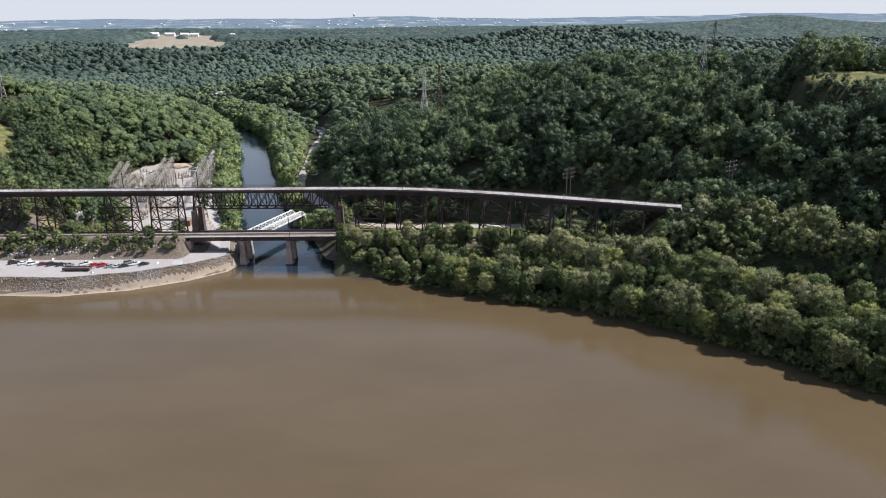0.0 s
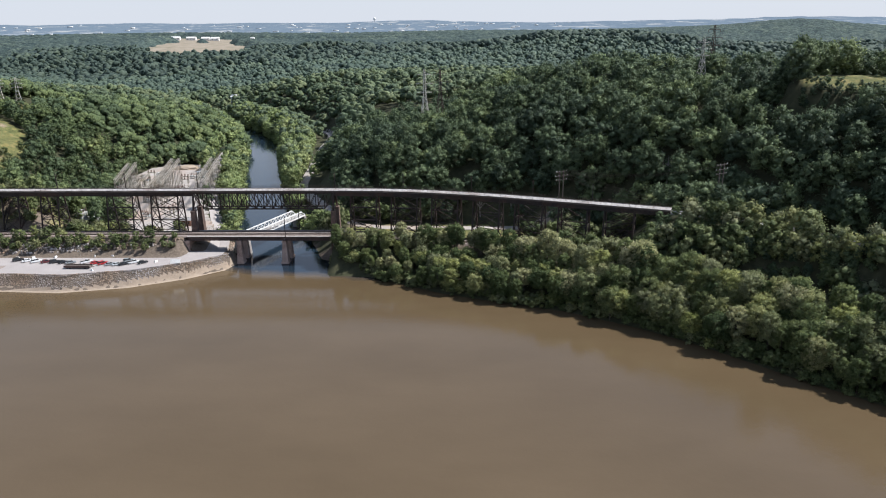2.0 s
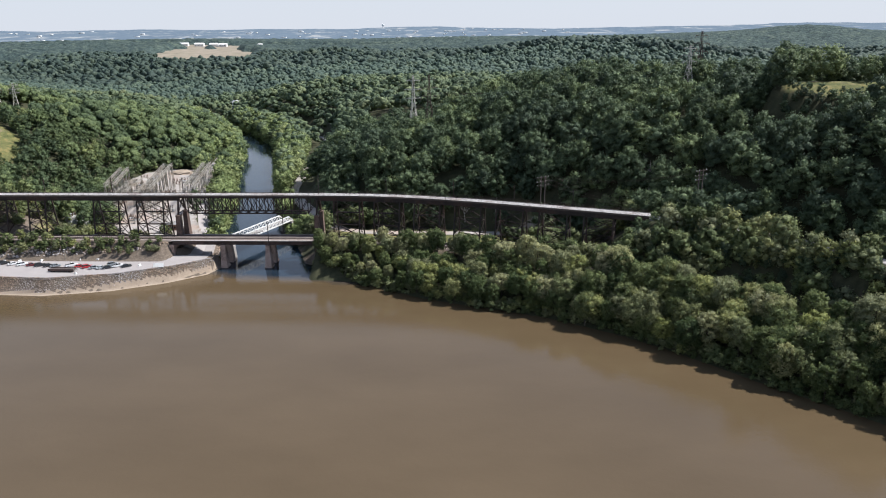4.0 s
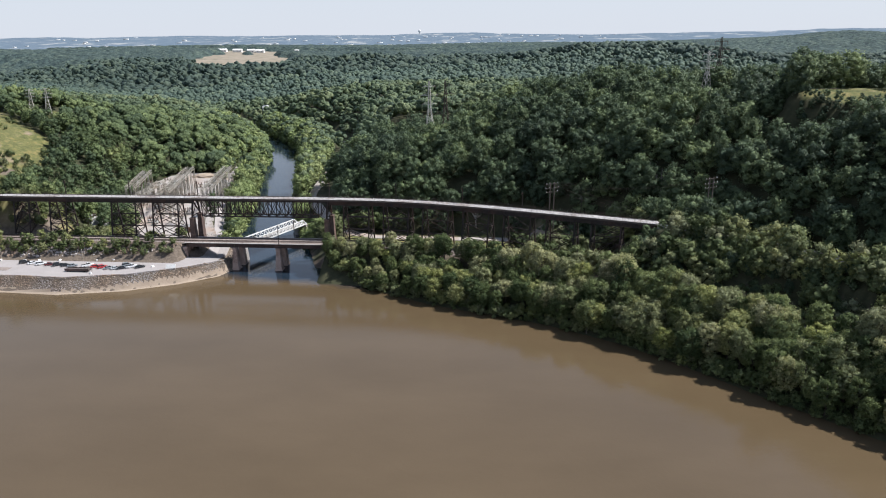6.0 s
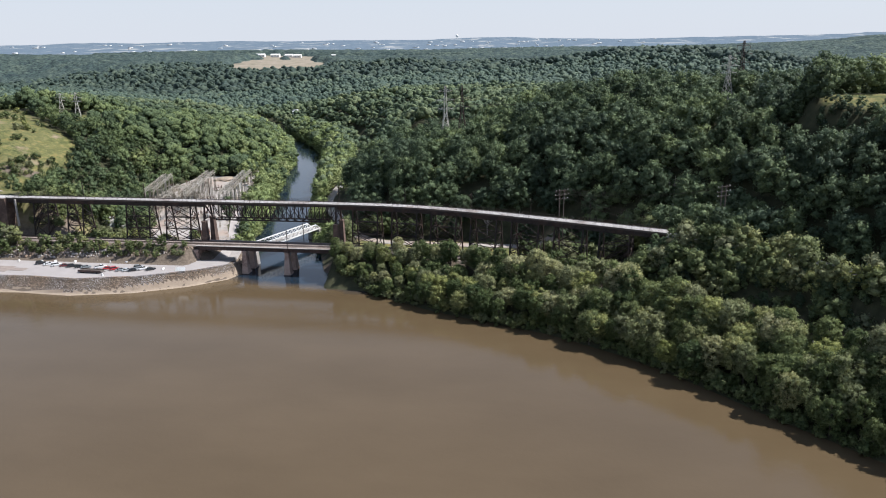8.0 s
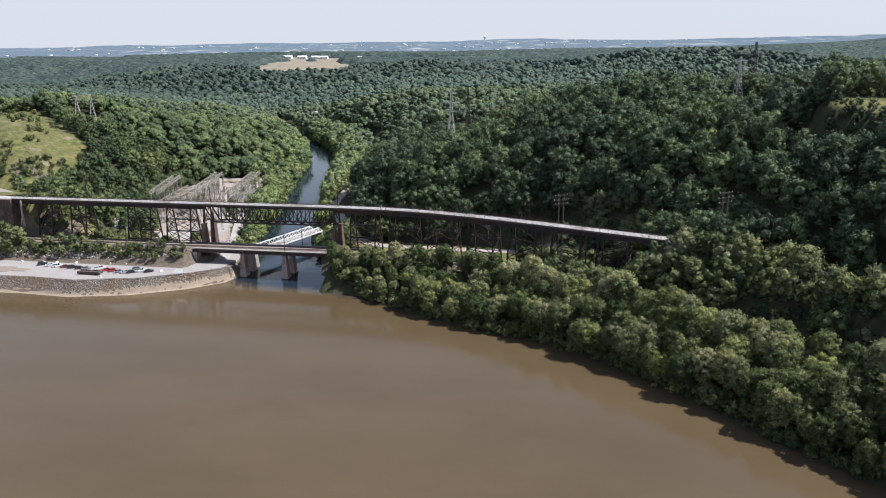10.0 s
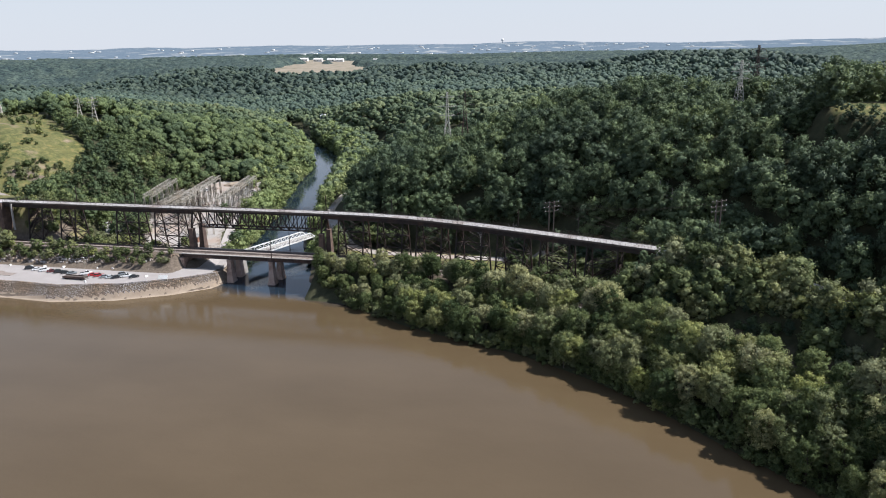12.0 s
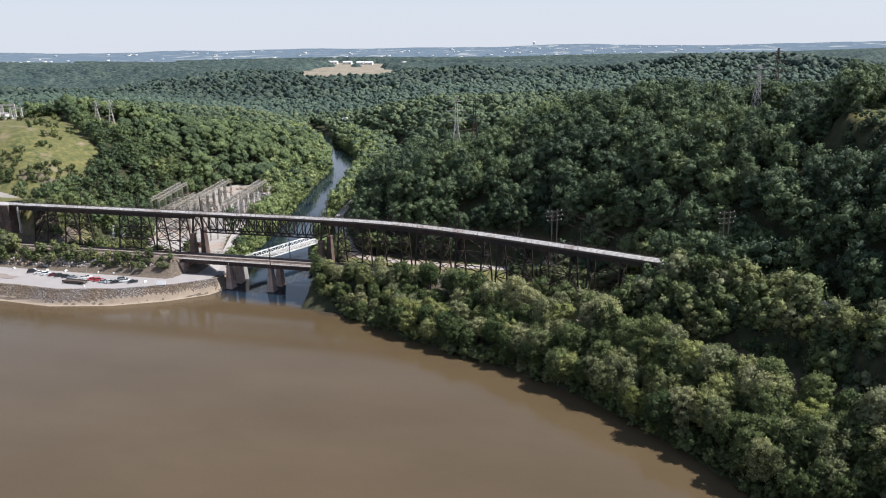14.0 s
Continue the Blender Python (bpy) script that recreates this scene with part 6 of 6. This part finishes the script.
# towns far off on the plain
town_rng = np.random.default_rng(41)
ta, td = np.radians(town_rng.uniform(-52, 8, 110)), town_rng.uniform(2900, 4700, 110)
bx, by = 40 + np.sin(ta) * td, 5 + np.cos(ta) * td
bz = plateau(bx, by) + 12
cube = np.array([(-1, -1, -1), (1, -1, -1), (1, 1, -1), (-1, 1, -1), (-1, -1, 1), (1, -1, 1), (1, 1, 1), (-1, 1, 1)], float)
sides = np.array([(3, 2, 1, 0), (4, 5, 6, 7), (0, 1, 5, 4), (1, 2, 6, 5), (2, 3, 7, 6), (3, 0, 4, 7)])
dims = np.stack([town_rng.uniform(4, 13, 110), town_rng.uniform(4, 7, 110), town_rng.uniform(1.6, 3.4, 110)], 1)
pts = cube[None] * dims[:, None] + np.stack([bx, by, bz], 1)[:, None]
me = numpy_mesh("far_town", pts.reshape(-1, 3), (sides[None] + (np.arange(110) * 8)[:, None, None]).reshape(-1, 4), WHITE)
tagged(new("far_town", me), "tiny pale buildings of far towns on the plain", "buildings", kind="stuff")

# the hilltop compound above the meadow: a pale pad with a hut, poles and crates
HX, HY = -404, 508
hz = height(HX, HY)
patch("hilltop_pad", HX - 30, HX + 30, HY - 18, HY + 18, 3.0, lambda x, y: blob(x, y, HX, HY, 23, 13, 10), 0.3, GRAVEL, "pale gravel pad on the hilltop", "ground")
hut(HX - 6, HY + 3, hz + 0.2, 10, 9, 5, 3.6, WHITE, ROOFGREY, "pale hut on the hilltop pad")
for dx, dy, tall in ((4, 2, 14), (12, 4, 10), (-14, -2, 11)):
    ob = thing("utility_pole", pose(HX + dx, HY + dy, height(HX + dx, HY + dy)), "slim pale pole on the hilltop pad", "pole", "poles on the hilltop")
    bar("shaft", (0, 0, -0.5), (0, 0, tall), 0.35, GALV, ob)
    bar("cross_arm", (-1.8, 0, tall - 0.8), (1.8, 0, tall - 0.8), 0.2, GALV, ob)
for dx, dy, wide, tall in ((-13, 4, 9, 11), (-2, 6, 9, 12), (8, 3, 8, 9), (-8, -3, 8, 7)):
    x, y = HX + dx, HY + dy
    ob = thing("substation_gantry", pose(x, y, height(x, y), 0, 0, 24), "pale lattice portal frame on the hilltop pad", "power gantry", "portal frames on the hilltop")
    for side in (-wide / 2, wide / 2):
        lattice_post(ob, side, 0, 0, tall, 1.5, 2.2, WHITE_STEEL)
    bm = bmesh.new()
    for up in (tall - 1.0, tall):
        for a in (-0.4, 0.4):
            beam(bm, (-wide / 2 - 0.6, a, up), (wide / 2 + 0.6, a, up), 0.4)
    for k in range(int(wide / 1.2)):
        u = -wide / 2 + k * 1.2
        beam(bm, (u, -0.4, tall - (k % 2)), (u + 1.2, -0.4, tall - 1 + (k % 2)), 0.24)
    part("lattice_beam", bm, WHITE_STEEL, ob)
for i in range(7):
    bm = bmesh.new()
    box(bm, -1.2, -0.9, -0.3, 1.2, 0.9, 1.9)
    bmesh.ops.bevel(bm, geom=bm.edges[:], offset=0.06, segments=1, affect="EDGES")
    ob = part("equipment_cabinet", bm, GREYPAINT)
    x, y = HX - 8 + i * 3.4, HY - 3 + (i * 7 % 5)
    ob.matrix_basis = pose(x, y, height(x, y) + 0.3, 0, 0, 13 * i)
    tagged(ob, "grey equipment cabinet on the gravel pad", "cabinet", "cabinets on the hilltop")

# loose yard clutter: a yellow loader, a dirt heap, parked vehicles and crates on the west pad
YELLOW = paint("yellow_machine_paint", (0.62, 0.40, 0.04))
loader = thing("wheel_loader", pose(-131, 352.5, YZ, 0, 0, 60), "yellow wheel loader parked beside the trestle pier", "loader")
bm = bmesh.new()
hull(bm, [(-2.6, 0.9, 0.9, 1.9), (-2.3, 1.0, 0.8, 2.1), (0.4, 1.0, 0.8, 2.0), (1.2, 0.8, 0.8, 1.5)])
part("body", bm, YELLOW, loader)
bm = bmesh.new()
hull(bm, [(-0.9, 0.75, 1.9, 2.0), (-0.7, 0.75, 1.9, 3.2), (0.5, 0.72, 1.9, 3.2), (0.8, 0.7, 1.9, 2.0)])
part("cab", bm, GLASS_DARK, loader)
bm = bmesh.new()
box(bm, -1.35, 3.0, 0.2, 1.35, 3.9, 1.0)
part("bucket", bm, YELLOW, loader)
for s in (-0.5, 0.5):
    bar("lift_arm", (s, 0.8, 1.5), (s, 3.1, 0.7), 0.22, YELLOW, loader)
for sx in (-1, 1):
    for wy in (-1.7, 1.1):
        bm = bmesh.new()
        bmesh.ops.create_cone(bm, cap_ends=True, segments=14, radius1=0.8, radius2=0.8, depth=0.6, matrix=pose(sx * 1.05, wy, 0.8, 0, 90, 0))
        part("wheel", bm, RUBBER, loader)


def heap(x, y, w, d, h, seed, mat, label):
    bm = bmesh.new()
    bmesh.ops.create_icosphere(bm, subdivisions=3, radius=1)
    for v in bm.verts:
        n = noise.noise(v.co * 2.3 + Vector((seed, 0, 0)))
        v.co = Vector((v.co.x * w * (1 + 0.25 * n), v.co.y * d * (1 + 0.25 * n), (max(v.co.z, -0.1) ** 1 if v.co.z > 0 else v.co.z * 0.2) * h * (1 + 0.35 * n)))
    ob = part("dirt_heap", bm, mat)
    ob.location = (x, y, YZ - 0.1)
    tagged(ob, label, "heap", "heaps in the yard")


heap(-186, 500, 9, 5, 2.6, 1, SAND, "tan heap of dirt at the end of the yard")
heap(-172, 494, 6, 4, 1.8, 5, SAND, "tan heap of dirt at the end of the yard")
heap(-196, 488, 5, 4, 1.6, 9, GRAVEL, "pale heap of gravel in the yard")
for x, y, turn, colour, style in ((-200, 346, 20, "white", "pickup"), (-172, 486, 100, "white", "suv"), (-163, 480, 80, "silver", "saloon"), (-206, 470, 10, "white", "pickup"), (-198, 478, 40, "white", "suv")):
    c = car(x, y, turn, colour, style)
    c.location.z = YZ
    tagged(c, "%s vehicle parked on the switchyard gravel" % colour, "car", "vehicles in the yard")
for x, y in ((-251, 365), (-262, 364)):
    c = car(x, y, 75, "white" if x < -260 else "black", "pickup")
    c.location.z = height(x, y) + 0.3
    tagged(c, "pickup truck parked on the trail pad", "car", "vehicles on the trail pad")
